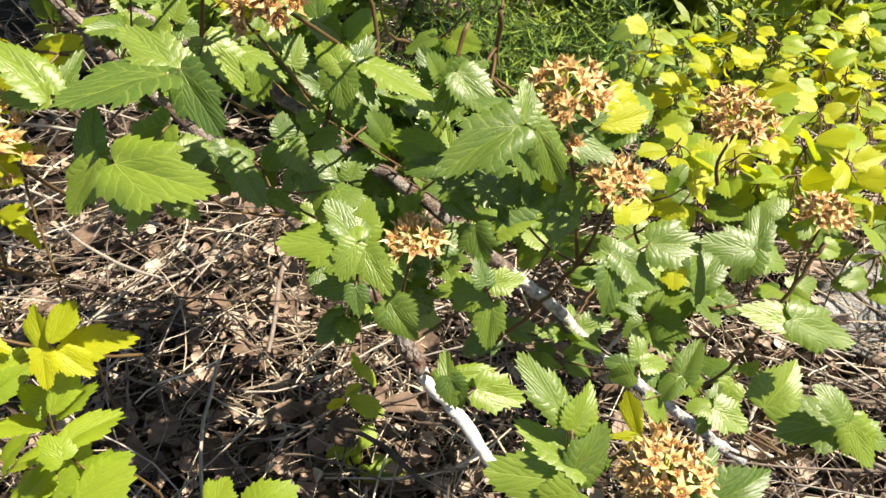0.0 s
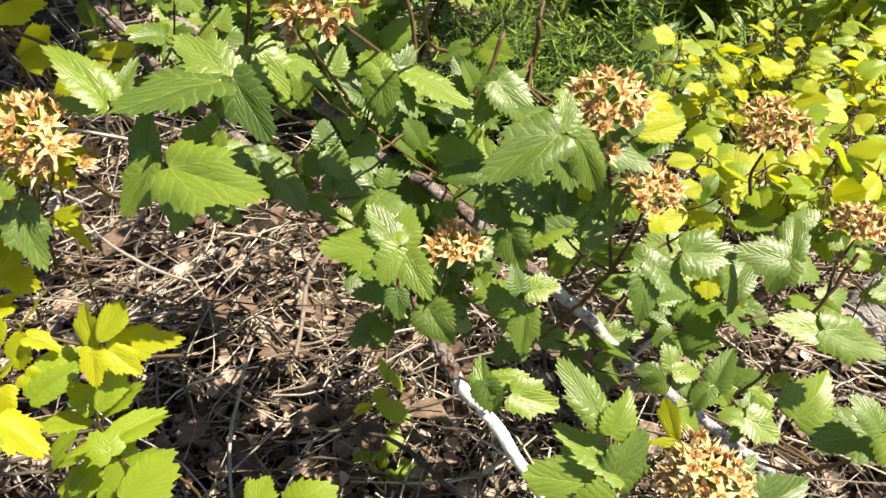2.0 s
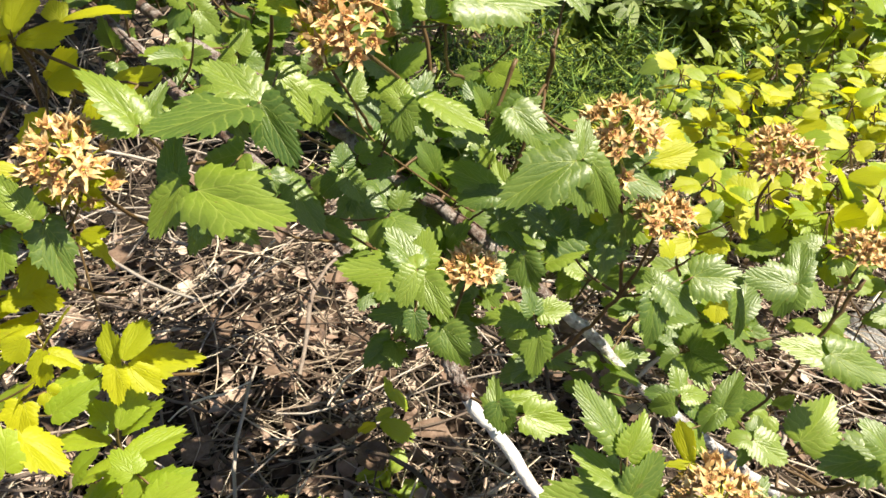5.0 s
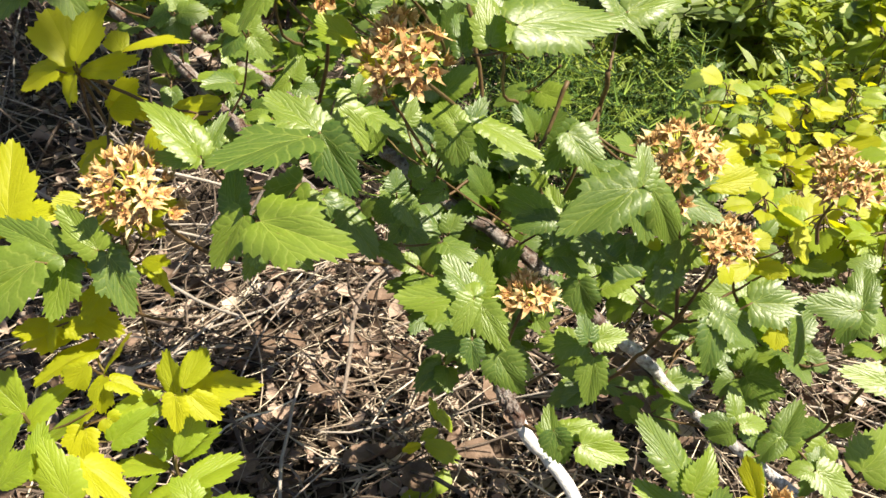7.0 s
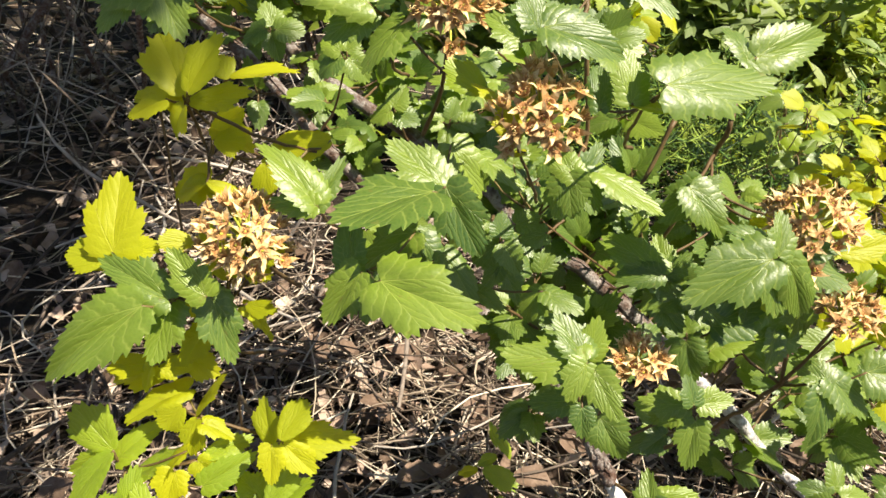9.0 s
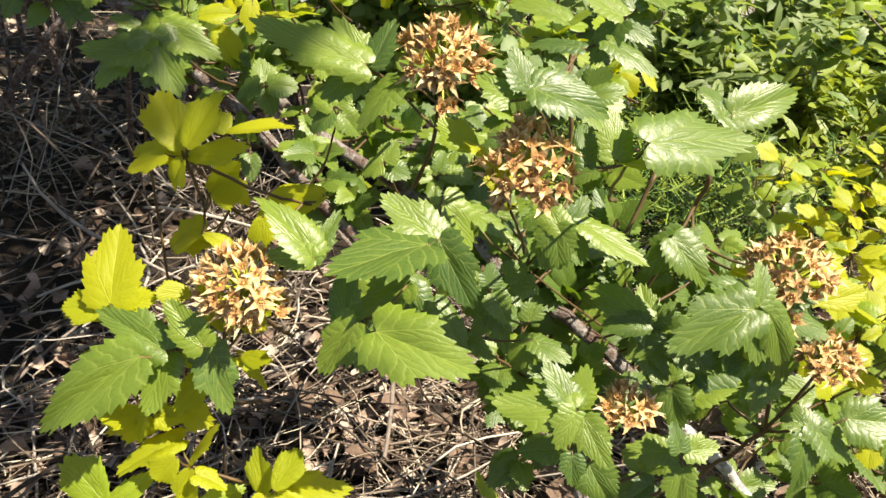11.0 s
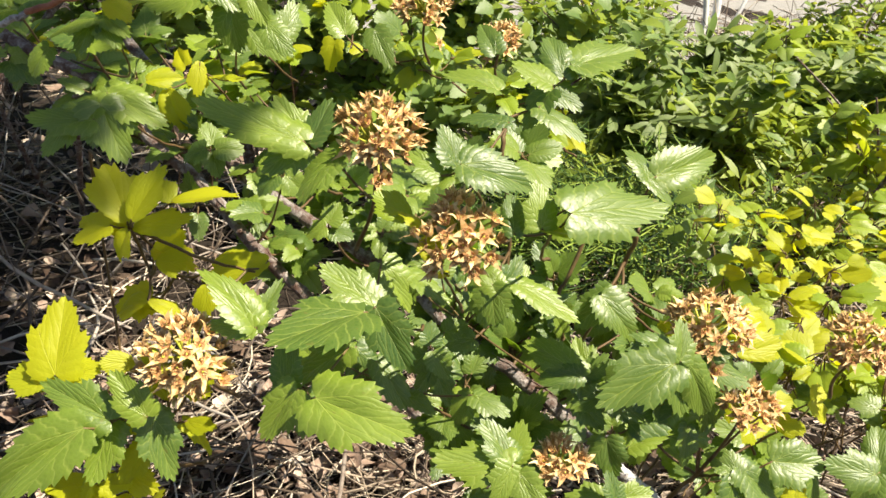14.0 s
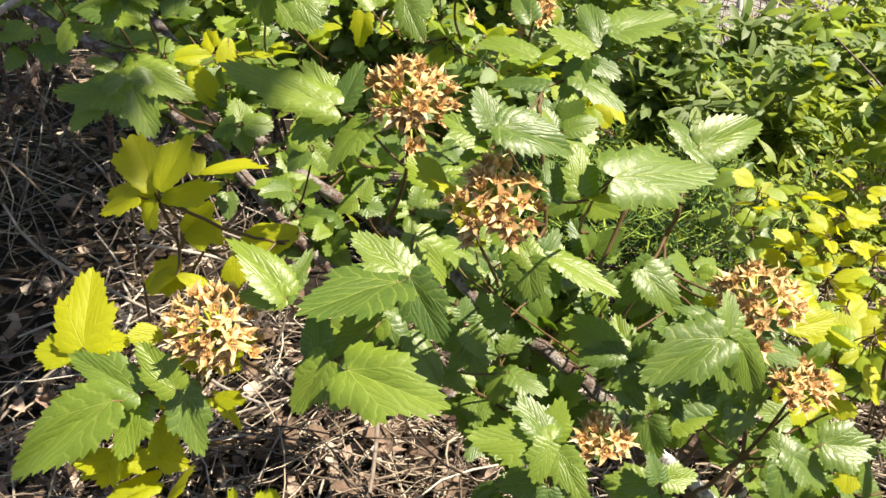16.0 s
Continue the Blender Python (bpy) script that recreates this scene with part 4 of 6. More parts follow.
shoot("lime", (-0.150, 0.465, 0.319), (-0.180, 0.405, 0.479), [
    (-0.181, 0.411, 0.495, -0.200, 0.418, 0.510, 0.020, "L"),
    (-0.173, 0.401, 0.502, -0.158, 0.417, 0.526, 0.019, "L"),
    (-0.175, 0.407, 0.492, -0.150, 0.415, 0.513, 0.019, "L"),
    (-0.185, 0.408, 0.482, -0.220, 0.409, 0.486, 0.021, "L"),
    (-0.169, 0.388, 0.483, -0.141, 0.407, 0.504, 0.023, "L"),
    (-0.173, 0.388, 0.482, -0.202, 0.379, 0.479, 0.023, "L"),
    (-0.178, 0.382, 0.448, -0.155, 0.399, 0.475, 0.023, "L"),
    (-0.155, 0.390, 0.466, -0.128, 0.396, 0.475, 0.019, "L"),
    (-0.171, 0.384, 0.462, -0.200, 0.375, 0.458, 0.023, "L")], 238)
shoot("golden", (-0.032, 0.566, 0.644), (-0.042, 0.486, 0.714), [
    (-0.042, 0.473, 0.724, -0.052, 0.475, 0.741, 0.016, "Y"),
    (-0.038, 0.483, 0.714, -0.048, 0.482, 0.714, 0.012, "Y")], 241)
shoot("golden", (-0.240, 0.443, 0.588), (-0.200, 0.454, 0.640), [
    (-0.194, 0.450, 0.646, -0.178, 0.447, 0.636, 0.015, "Y"),
    (-0.209, 0.447, 0.652, -0.213, 0.451, 0.668, 0.016, "Y"),
    (-0.183, 0.450, 0.655, -0.168, 0.452, 0.655, 0.014, "Y")], 244)
shoot("golden", (0.092, 0.678, 0.623), (0.138, 0.598, 0.625), [
    (0.138, 0.584, 0.640, 0.121, 0.576, 0.627, 0.018, "Y"),
    (0.133, 0.585, 0.630, 0.116, 0.588, 0.637, 0.016, "Y")], 247)
shoot("golden", (0.167, 0.592, 0.496), (0.198, 0.591, 0.553), [
    (0.189, 0.581, 0.559, 0.200, 0.573, 0.547, 0.019, "Y"),
    (0.210, 0.589, 0.573, 0.225, 0.592, 0.579, 0.017, "Y"),
    (0.185, 0.595, 0.567, 0.179, 0.587, 0.555, 0.017, "Y")], 250)
shoot("green", (-0.005, 0.674, 0.582), (-0.055, 0.575, 0.598), [
    (-0.057, 0.577, 0.601, -0.072, 0.567, 0.591, 0.020, "g"),
    (-0.052, 0.566, 0.609, -0.037, 0.555, 0.596, 0.020, "g"),
    (-0.054, 0.564, 0.615, -0.053, 0.572, 0.631, 0.018, "g"),
    (-0.045, 0.582, 0.617, -0.030, 0.583, 0.626, 0.018, "g")], 253)
shoot("green", (-0.240, 0.726, 0.609), (-0.200, 0.698, 0.692), [
    (-0.201, 0.683, 0.697, -0.220, 0.675, 0.688, 0.022, "g"),
    (-0.197, 0.696, 0.693, -0.179, 0.692, 0.680, 0.022, "g"),
    (-0.200, 0.698, 0.698, -0.191, 0.705, 0.712, 0.020, "g"),
    (-0.201, 0.684, 0.702, -0.216, 0.686, 0.712, 0.020, "g")], 256)
shoot("green", (-0.113, 0.733, 0.590), (-0.149, 0.646, 0.669), [
    (-0.148, 0.632, 0.675, -0.164, 0.628, 0.670, 0.019, "g"),
    (-0.145, 0.640, 0.671, -0.127, 0.635, 0.665, 0.019, "g"),
    (-0.146, 0.635, 0.677, -0.138, 0.643, 0.692, 0.018, "g")], 259)
shoot("green", (-0.291, 0.758, 0.646), (-0.274, 0.722, 0.706), [
    (-0.271, 0.703, 0.711, -0.292, 0.699, 0.703, 0.024, "g"),
    (-0.273, 0.724, 0.708, -0.280, 0.735, 0.726, 0.022, "g"),
    (-0.265, 0.712, 0.708, -0.243, 0.713, 0.711, 0.023, "g"),
    (-0.271, 0.714, 0.704, -0.259, 0.707, 0.687, 0.022, "g")], 262)
shoot("green", (-0.6, 0.93, 0.78), (-0.388, 0.650, 0.826), [
    (-0.383, 0.640, 0.829, -0.431, 0.625, 0.821, 0.035, "G"),
    (-0.397, 0.640, 0.851, -0.437, 0.625, 0.848, 0.028, "G"),
    (-0.377, 0.640, 0.833, -0.342, 0.655, 0.857, 0.029, "G"),
    (-0.387, 0.640, 0.831, -0.384, 0.655, 0.848, 0.018, "g"),
    (-0.396, 0.640, 0.835, -0.428, 0.655, 0.841, 0.018, "g")], 365)
shoot("green", (-0.48, 0.87, 0.745), (-0.323, 0.670, 0.815), [
    (-0.332, 0.660, 0.823, -0.366, 0.645, 0.814, 0.024, "g"),
    (-0.328, 0.660, 0.821, -0.309, 0.645, 0.805, 0.021, "g"),
    (-0.331, 0.660, 0.822, -0.348, 0.645, 0.804, 0.026, "g"),
    (-0.297, 0.660, 0.835, -0.344, 0.675, 0.831, 0.027, "L"),
    (-0.326, 0.660, 0.826, -0.303, 0.645, 0.820, 0.017, "g")], 368)
shoot("green", (-0.3, 0.9, 0.72), (-0.250, 0.750, 0.826), [
    (-0.267, 0.740, 0.842, -0.324, 0.725, 0.829, 0.037, "G"),
    (-0.272, 0.740, 0.855, -0.244, 0.725, 0.828, 0.031, "G"),
    (-0.253, 0.740, 0.826, -0.249, 0.725, 0.796, 0.036, "g"),
    (-0.237, 0.740, 0.842, -0.221, 0.725, 0.821, 0.023, "g"),
    (-0.223, 0.740, 0.816, -0.199, 0.725, 0.793, 0.026, "g")], 370)
shoot("green", (-0.62, 0.95, 0.74), (-0.557, 0.860, 0.736), [
    (-0.576, 0.850, 0.755, -0.534, 0.835, 0.754, 0.029, "g"),
    (-0.579, 0.850, 0.758, -0.618, 0.865, 0.763, 0.029, "g"),
    (-0.538, 0.850, 0.745, -0.502, 0.835, 0.731, 0.032, "g"),
    (-0.534, 0.850, 0.751, -0.512, 0.865, 0.755, 0.024, "g"),
    (-0.592, 0.850, 0.742, -0.599, 0.835, 0.726, 0.033, "g"),
    (-0.560, 0.850, 0.734, -0.574, 0.835, 0.718, 0.028, "g"),
    (-0.520, 0.850, 0.739, -0.533, 0.835, 0.723, 0.028, "g")], 372)
shoot("golden", (-0.27, 0.5, 0.6), (-0.257, 0.463, 0.618), [
    (-0.281, 0.455, 0.626, -0.318, 0.467, 0.629, 0.019, "Y"),
    (-0.279, 0.455, 0.631, -0.257, 0.467, 0.635, 0.014, "Y"),
    (-0.263, 0.455, 0.607, -0.310, 0.467, 0.594, 0.014, "Y"),
    (-0.239, 0.455, 0.606, -0.233, 0.467, 0.608, 0.012, "Y"),
    (-0.224, 0.455, 0.652, -0.239, 0.443, 0.656, 0.015, "Y")], 401)
shoot("golden", (-0.262, 0.566, 0.693), (-0.238, 0.553, 0.660), [
    (-0.248, 0.545, 0.686, -0.219, 0.533, 0.682, 0.026, "Y"),
    (-0.255, 0.545, 0.647, -0.279, 0.533, 0.639, 0.027, "Y"),
    (-0.259, 0.545, 0.640, -0.230, 0.533, 0.647, 0.015, "Y"),
    (-0.205, 0.545, 0.663, -0.217, 0.533, 0.644, 0.018, "Y"),
    (-0.208, 0.545, 0.676, -0.189, 0.557, 0.686, 0.017, "Y")], 402)
shoot("golden", (-0.22, 0.47, 0.56), (-0.209, 0.453, 0.613), [
    (-0.239, 0.445, 0.567, -0.281, 0.433, 0.564, 0.030, "Y"),
    (-0.236, 0.445, 0.575, -0.216, 0.433, 0.572, 0.019, "Y"),
    (-0.191, 0.445, 0.619, -0.171, 0.433, 0.627, 0.013, "Y"),
    (-0.211, 0.445, 0.649, -0.198, 0.433, 0.643, 0.010, "Y"),
    (-0.199, 0.445, 0.648, -0.188, 0.433, 0.646, 0.009, "Y"),
    (-0.180, 0.445, 0.657, -0.169, 0.433, 0.657, 0.009, "Y")], 403)
shoot("golden", (0.155, 0.6, 0.6), (0.147, 0.608, 0.617), [
    (0.124, 0.600, 0.643, 0.136, 0.588, 0.633, 0.017, "Y"),
    (0.128, 0.600, 0.630, 0.140, 0.588, 0.618, 0.019, "L"),
    (0.169, 0.600, 0.629, 0.202, 0.612, 0.630, 0.020, "Y"),
    (0.165, 0.600, 0.625, 0.184, 0.588, 0.621, 0.017, "Y"),
    (0.148, 0.600, 0.590, 0.131, 0.588, 0.584, 0.018, "L")], 404)
shoot("golden", (0.22, 0.62, 0.5), (0.222, 0.628, 0.538), [
    (0.227, 0.620, 0.538, 0.200, 0.608, 0.535, 0.021, "Y"),
    (0.230, 0.620, 0.535, 0.249, 0.608, 0.537, 0.016, "Y"),
    (0.222, 0.620, 0.543, 0.218, 0.632, 0.549, 0.017, "Y"),
    (0.256, 0.620, 0.559, 0.264, 0.608, 0.548, 0.019, "Y"),
    (0.173, 0.620, 0.546, 0.168, 0.608, 0.539, 0.014, "L")], 405)
shoot("green", (0.06, 0.62, 0.56), (0.105, 0.588, 0.564), [
    (0.082, 0.580, 0.578, 0.114, 0.568, 0.566, 0.030, "G"),
    (0.123, 0.580, 0.575, 0.128, 0.568, 0.556, 0.035, "G"),
    (0.080, 0.580, 0.573, 0.059, 0.568, 0.573, 0.022, "g"),
    (0.158, 0.580, 0.581, 0.162, 0.568, 0.554, 0.030, "G"),
    (0.064, 0.580, 0.565, 0.082, 0.568, 0.550, 0.024, "g"),
    (0.121, 0.580, 0.545, 0.099, 0.568, 0.539, 0.019, "g")], 406)
shoot("green", (0.1, 0.68, 0.5), (-0.039, 0.608, 0.616), [
    (-0.078, 0.600, 0.662, -0.069, 0.588, 0.637, 0.024, "g"),
    (-0.051, 0.600, 0.655, -0.045, 0.612, 0.674, 0.017, "g"),
    (-0.014, 0.600, 0.648, -0.014, 0.588, 0.620, 0.026, "G"),
    (-0.005, 0.600, 0.644, 0.011, 0.588, 0.630, 0.021, "g"),
    (-0.022, 0.600, 0.602, -0.043, 0.588, 0.600, 0.018, "g"),
    (-0.053, 0.600, 0.573, -0.069, 0.588, 0.558, 0.028, "G"),
    (-0.052, 0.600, 0.568, -0.036, 0.588, 0.545, 0.023, "g")], 407)
shoot("green", (-0.02, 0.62, 0.5), (-0.085, 0.568, 0.580), [
    (-0.140, 0.560, 0.595, -0.160, 0.572, 0.605, 0.019, "g"),
    (-0.129, 0.560, 0.603, -0.107, 0.572, 0.606, 0.026, "G"),
    (-0.135, 0.560, 0.590, -0.137, 0.548, 0.573, 0.026, "g"),
    (-0.019, 0.560, 0.577, 0.008, 0.548, 0.573, 0.022, "g"),
    (-0.021, 0.560, 0.577, -0.034, 0.548, 0.561, 0.020, "g"),
    (-0.070, 0.560, 0.571, -0.047, 0.548, 0.572, 0.016, "g")], 408)
FILL = [  # stretches of cane, and how many small shoots grow from each
    (UPPER_CANE[2:], 44),
    (LOWER_CANE[3:9], 32),
    ([(-0.408, 0.986, 0.694), (-0.115, 0.877, 0.660), (0.073, 0.871, 0.625)], 12),
    ([(-0.133, 0.768, 0.591), (-0.003, 0.728, 0.535), (0.138, 0.764, 0.502), (0.262, 0.779, 0.470)], 16),
    ([(-0.187, 0.841, 0.592), (-0.073, 0.771, 0.549), (0.007, 0.738, 0.529)], 19),
    ([(-0.042, 0.701, 0.511), (0.064, 0.672, 0.421)], 10),
    ([(0.152, 0.727, 0.428), (0.271, 0.723, 0.337), (0.359, 0.739, 0.357)], 9),
    ([(0.119, 0.661, 0.439), (0.209, 0.657, 0.352), (0.328, 0.641, 0.242)], 11),
    ([(-0.227, 1.123, 0.732), (-0.068, 1.063, 0.701), (0.079, 0.989, 0.642)], 15),
    ([(-0.687, 1.035, 0.716), (-0.529, 1.090, 0.696), (-0.342, 1.035, 0.674)], 5),
]
BACK_SPOTS = [(0.477, 1.270, 0.462), (0.567, 1.333, 0.463), (0.714, 1.455, 0.459), (0.482, 0.936, 0.458), (0.383, 0.967, 0.457), (0.428, 0.905, 0.449), (0.632, 1.139, 0.433), (0.416, 1.248, 0.432), (0.628, 1.267, 0.448), (0.428, 1.332, 0.470), (0.547, 1.397, 0.472), (0.653, 1.387, 0.448), (0.764, 1.457, 0.459), (0.380, 1.027, 0.459), (0.442, 1.032, 0.462), (0.554, 1.211, 0.457), (0.664, 1.264, 0.441), (0.319, 0.894, 0.477), (0.374, 0.871, 0.474), (0.444, 0.862, 0.456), (0.521, 0.909, 0.450), (0.538, 1.036, 0.463), (0.601, 1.031, 0.451), (0.396, 1.430, 0.440), (0.490, 1.146, 0.453), (0.595, 0.950, 0.417), (0.436, 1.201, 0.449), (0.686, 1.515, 0.462), (0.699, 1.256, 0.426), (0.807, 1.378, 0.424), (0.715, 1.121, 0.399), (0.460, 0.971, 0.458)]
BACK_LOW = [(0.398, 1.591, 0.415), (0.400, 1.441, 0.364), (0.388, 1.313, 0.349), (0.349, 0.887, 0.427), (0.448, 0.830, 0.423), (0.549, 0.868, 0.383), (0.378, 1.512, 0.383), (0.425, 1.335, 0.382), (0.427, 0.932, 0.398), (0.556, 0.982, 0.376), (0.590, 0.894, 0.328)]
STRAWS = [
    ((-0.589, 1.313, 0.075), (-0.224, 0.954, 0.090)),
    ((-0.693, 1.167, 0.075), (-0.361, 1.031, 0.090)),
    ((-0.360, 0.993, 0.075), (-0.072, 0.911, 0.090)),
    ((-0.222, 0.872, 0.075), (-0.082, 0.768, 0.090)),
    ((-0.366, 0.798, 0.075), (-0.228, 0.811, 0.090)),
    ((0.349, 1.135, 0.075), (0.436, 0.961, 0.090)),
    ((0.419, 1.155, 0.075), (0.494, 0.990, 0.090)),
    ((-0.173, 0.767, 0.075), (-0.003, 0.707, 0.090)),
    ((-0.098, 1.096, 0.075), (-0.074, 0.712, 0.090)),
]
PALE_SPOTS = [(-0.204, 1.206, 0.090), (-0.006, 0.833, 0.090), (-0.374, 1.161, 0.090), (-0.630, 1.251, 0.090), (-0.319, 0.786, 0.090), (-0.152, 0.815, 0.090), (-0.077, 0.783, 0.090), (-0.330, 1.063, 0.090), (-0.338, 0.755, 0.090), (0.209, 0.950, 0.090), (0.148, 0.993, 0.090), (-0.249, 0.953, 0.090), (-0.103, 1.140, 0.090), (0.400, 1.070, 0.090), (0.089, 1.194, 0.090), (0.204, 1.123, 0.090), (0.219, 1.017, 0.090), (0.247, 1.062, 0.090), (0.170, 1.001, 0.090), (0.120, 1.232, 0.090), (0.249, 0.975, 0.090), (0.320, 1.023, 0.090), (0.352, 0.957, 0.090), (0.298, 1.128, 0.090)]

# ---- small leaves along the canes ----
def small_shoots(shrub, points, count, seed, kinds="g", size=(0.018, 0.034), spread=0.07, back=-0.2):
    rng = random.Random(seed)
    line = bend(points, 10)
    for k in range(count):
        foot = line[rng.randrange(len(line))]
        d = Vector((rng.uniform(-1, 1), rng.uniform(back, 0.95), rng.uniform(-0.35, 0.8))).normalized()
        node = foot + d * rng.uniform(0.35, 1) * spread
        leaves = []
        for _ in range(rng.randint(4, 7)):
            e = Vector((rng.uniform(-1, 1), rng.uniform(-0.9, 0.6), rng.uniform(-0.5, 0.8))).normalized()
            b = node + e * rng.uniform(0.004, 0.012)
            length = rng.uniform(*size)
            tip = b + e * length
            leaves.append((*b, *tip, length * rng.uniform(0.7, 0.95), rng.choice(kinds)))
        shoot(shrub, foot, node, leaves, rng.random())


for n, (points, count) in enumerate(FILL):
    small_shoots("green", points, count, 900 + n, "gLYLg" if n > 7 else "gggG" if n > 1 else "g", (0.02, 0.042) if n > 1 else (0.018, 0.034), 0.09 if n > 1 else 0.07, 0.1 if n > 1 else 0.15)

# ---- golden shrub behind ----
def rosettes(shrub, spots, seed, size, kinds):
    """Leafy shoot ends at the given places: leaves spread round each of them."""
    rng = random.Random(seed)
    for x, y, z in spots:
        node = Vector((x, y, z))
        foot = node + Vector((rng.uniform(-0.1, 0.1), rng.uniform(0.02, 0.16), -rng.uniform(0.12, 0.25)))
        leaves = []
        for k in range(rng.randint(6, 9)):
            a = k * 2.4 + rng.uniform(-0.4, 0.4)
            e = Vector((math.cos(a), math.sin(a) * 0.8 - 0.1, rng.uniform(-0.5, 0.75))).normalized()
            b = node + e * rng.uniform(0.006, 0.02) - Vector((0, 0, rng.uniform(0, 0.05)))
            length = rng.uniform(*size)
            leaves.append((*b, *(b + e * length), length * rng.uniform(0.7, 0.95), rng.choice(kinds)))
        shoot(shrub, foot, node, leaves, rng.random())


rosettes("golden", [(-0.48, 1.0, 0.725), (-0.40, 1.0, 0.728), (-0.345, 1.0, 0.712), (-0.285, 1.0, 0.79), (-0.45, 1.02, 0.69)], 40, (0.022, 0.038), "YLL")
rosettes("golden_back", BACK_SPOTS, 41, (0.024, 0.046), "YYLYL")
rosettes("golden_back", BACK_LOW, 42, (0.025, 0.045), "Lgg")


# ---- ground ----
def hills(x, y):
    near = 0.025 * noise.noise((x * 1.7, y * 1.7, 3.1)) + 0.012 * noise.noise((x * 7, y * 7, 1.0))
    far = max(0.0, math.hypot(x, y) - 6) * 0.035 * noise.noise((x * 0.07, y * 0.07, 7.0))
    return near + far


def ground_sheet():
    bm = bmesh.new()
    def steps(lo, hi):
        fine = list(np.arange(lo, hi + 0.01, 0.08))
        out, s = [], 0.12
        while s < 1500:
            out.append(s)
            s *= 1.45
        return [lo - s for s in reversed(out)] + fine + [hi + s for s in out]
    xs, ys = steps(-2.5, 2.5), steps(0.0, 4.0)
    grid = [[bm.verts.new((x, y, hills(x, y))) for x in xs] for y in ys]
    for a, b in zip(grid, grid[1:]):
        for i in range(len(xs) - 1):
            bm.faces.new((a[i], a[i + 1], b[i + 1], b[i]))
    ob = part("ground", bm, SOIL, None)
    return tagged(ob, "dark soil under dry plant litter", "ground", kind="structure")


ground_sheet()


def litter(name, label, category, material, verts, faces, kind="stuff", parent=None):
    me = bpy.data.meshes.new(name)
    me.from_pydata(verts, [], faces)
    me.materials.append(material)
    me.polygons.foreach_set("use_smooth", [True] * len(me.polygons))
    ob = adopt(new(name, me), parent, Matrix())
    return tagged(ob, label, category, kind=kind)


def rods(rng, count, area, height, length, thick, steep=0.2, sides=3, bow=0.12):
    """Many thin bent stalks lying over one another in a box of the plan."""
    verts, faces = [], []
    x0, y0, x1, y1 = area
    for _ in range(count):
        x, y = rng.uniform(x0, x1) + rng.gauss(0, 0.07), rng.uniform(y0, y1) + rng.gauss(0, 0.07)
        a, long = rng.uniform(0, 2 * math.pi), rng.uniform(*length)
        d = Vector((math.cos(a), math.sin(a), rng.uniform(-steep, steep))).normalized()
        side = d.cross(Vector((0, 0, 1))).normalized()
        up = side.cross(d)
        c = Vector((x, y, hills(x, y) + 0.006 + height * rng.random() ** 1.7))
        sag, kink = rng.uniform(-bow, bow) * long, rng.uniform(-bow, bow) * long * 0.6
        r, n0, steps = thick[0] + (thick[1] - thick[0]) * rng.random() ** 2, len(verts), 7
        for k in range(steps):
            t = k / (steps - 1) - 0.5
            q = c + d * t * long + side * (sag * (1 - 4 * t * t) + kink * math.sin(7 * t) * 0.7 + rng.uniform(-0.002, 0.002)) + up * kink * (0.5 - 4 * t * t) * 0.5
            q.z = max(q.z, hills(q.x, q.y) + 0.002)
            for s in range(sides):
                b = 2 * math.pi * s / sides
                verts.append(q + (side * math.cos(b) + up * math.sin(b)) * r * (1.1 - 0.6 * abs(t)))
        for k in range(steps - 1):
            for s in range(sides):
                p, q = n0 + k * sides + s, n0 + k * sides + (s + 1) % sides
                faces.append((p, q, q + sides, p + sides))
    return verts, faces


def flakes(rng, count, area, height, size):
    """Curled dead leaves lying about."""
    verts, faces = [], []
    x0, y0, x1, y1 = area
    for _ in range(count):
        x, y = rng.uniform(x0, x1) + rng.gauss(0, 0.07), rng.uniform(y0, y1) + rng.gauss(0, 0.07)
        m = Matrix.Translation((x, y, hills(x, y) + 0.008 + height * rng.random() ** 2)) @ Euler((rng.gauss(0, 0.6), rng.gauss(0, 0.6), rng.uniform(0, 6.28))).to_matrix().to_4x4()
        s, curl, fold, n0 = rng.uniform(*size), rng.uniform(-0.9, 1.5), rng.uniform(0.1, 1.2), len(verts)
        for i, w in enumerate((0.08, 0.34, 0.40, 0.24, 0.03)):
            t = i / 4 - 0.5
            for u in (-1, -0.5, 0, 0.5, 1):
                wob = 1 + rng.uniform(-0.15, 0.15)
                verts.append(m @ (Vector((u * w * wob, t, curl * t * t + fold * abs(u) * w + rng.uniform(-0.03, 0.03))) * s))
        for i in range(4):
            for j in range(4):
                p = n0 + i * 5 + j
                faces.append((p, p + 1, p + 6, p + 5))
    return verts, faces


rng = random.Random(77)
FRONT, BEYOND, SHADY = (-0.85, 0.3, 1.5, 1.4), (-0.3, 1.4, 1.6, 2.4), (-2.3, 1.05, -0.5, 2.6)


def spread(make, counts, *rest):
    """The same kind of litter over the three parts of the plan, each as thick as it lies there."""
    verts, faces = [], []
    for area, count in zip((FRONT, BEYOND, SHADY), counts):
        v, f = make(rng, count, area, *rest)
        n = len(verts)
        verts += v
        faces += [tuple(i + n for i in face) for face in f]
    return verts, faces


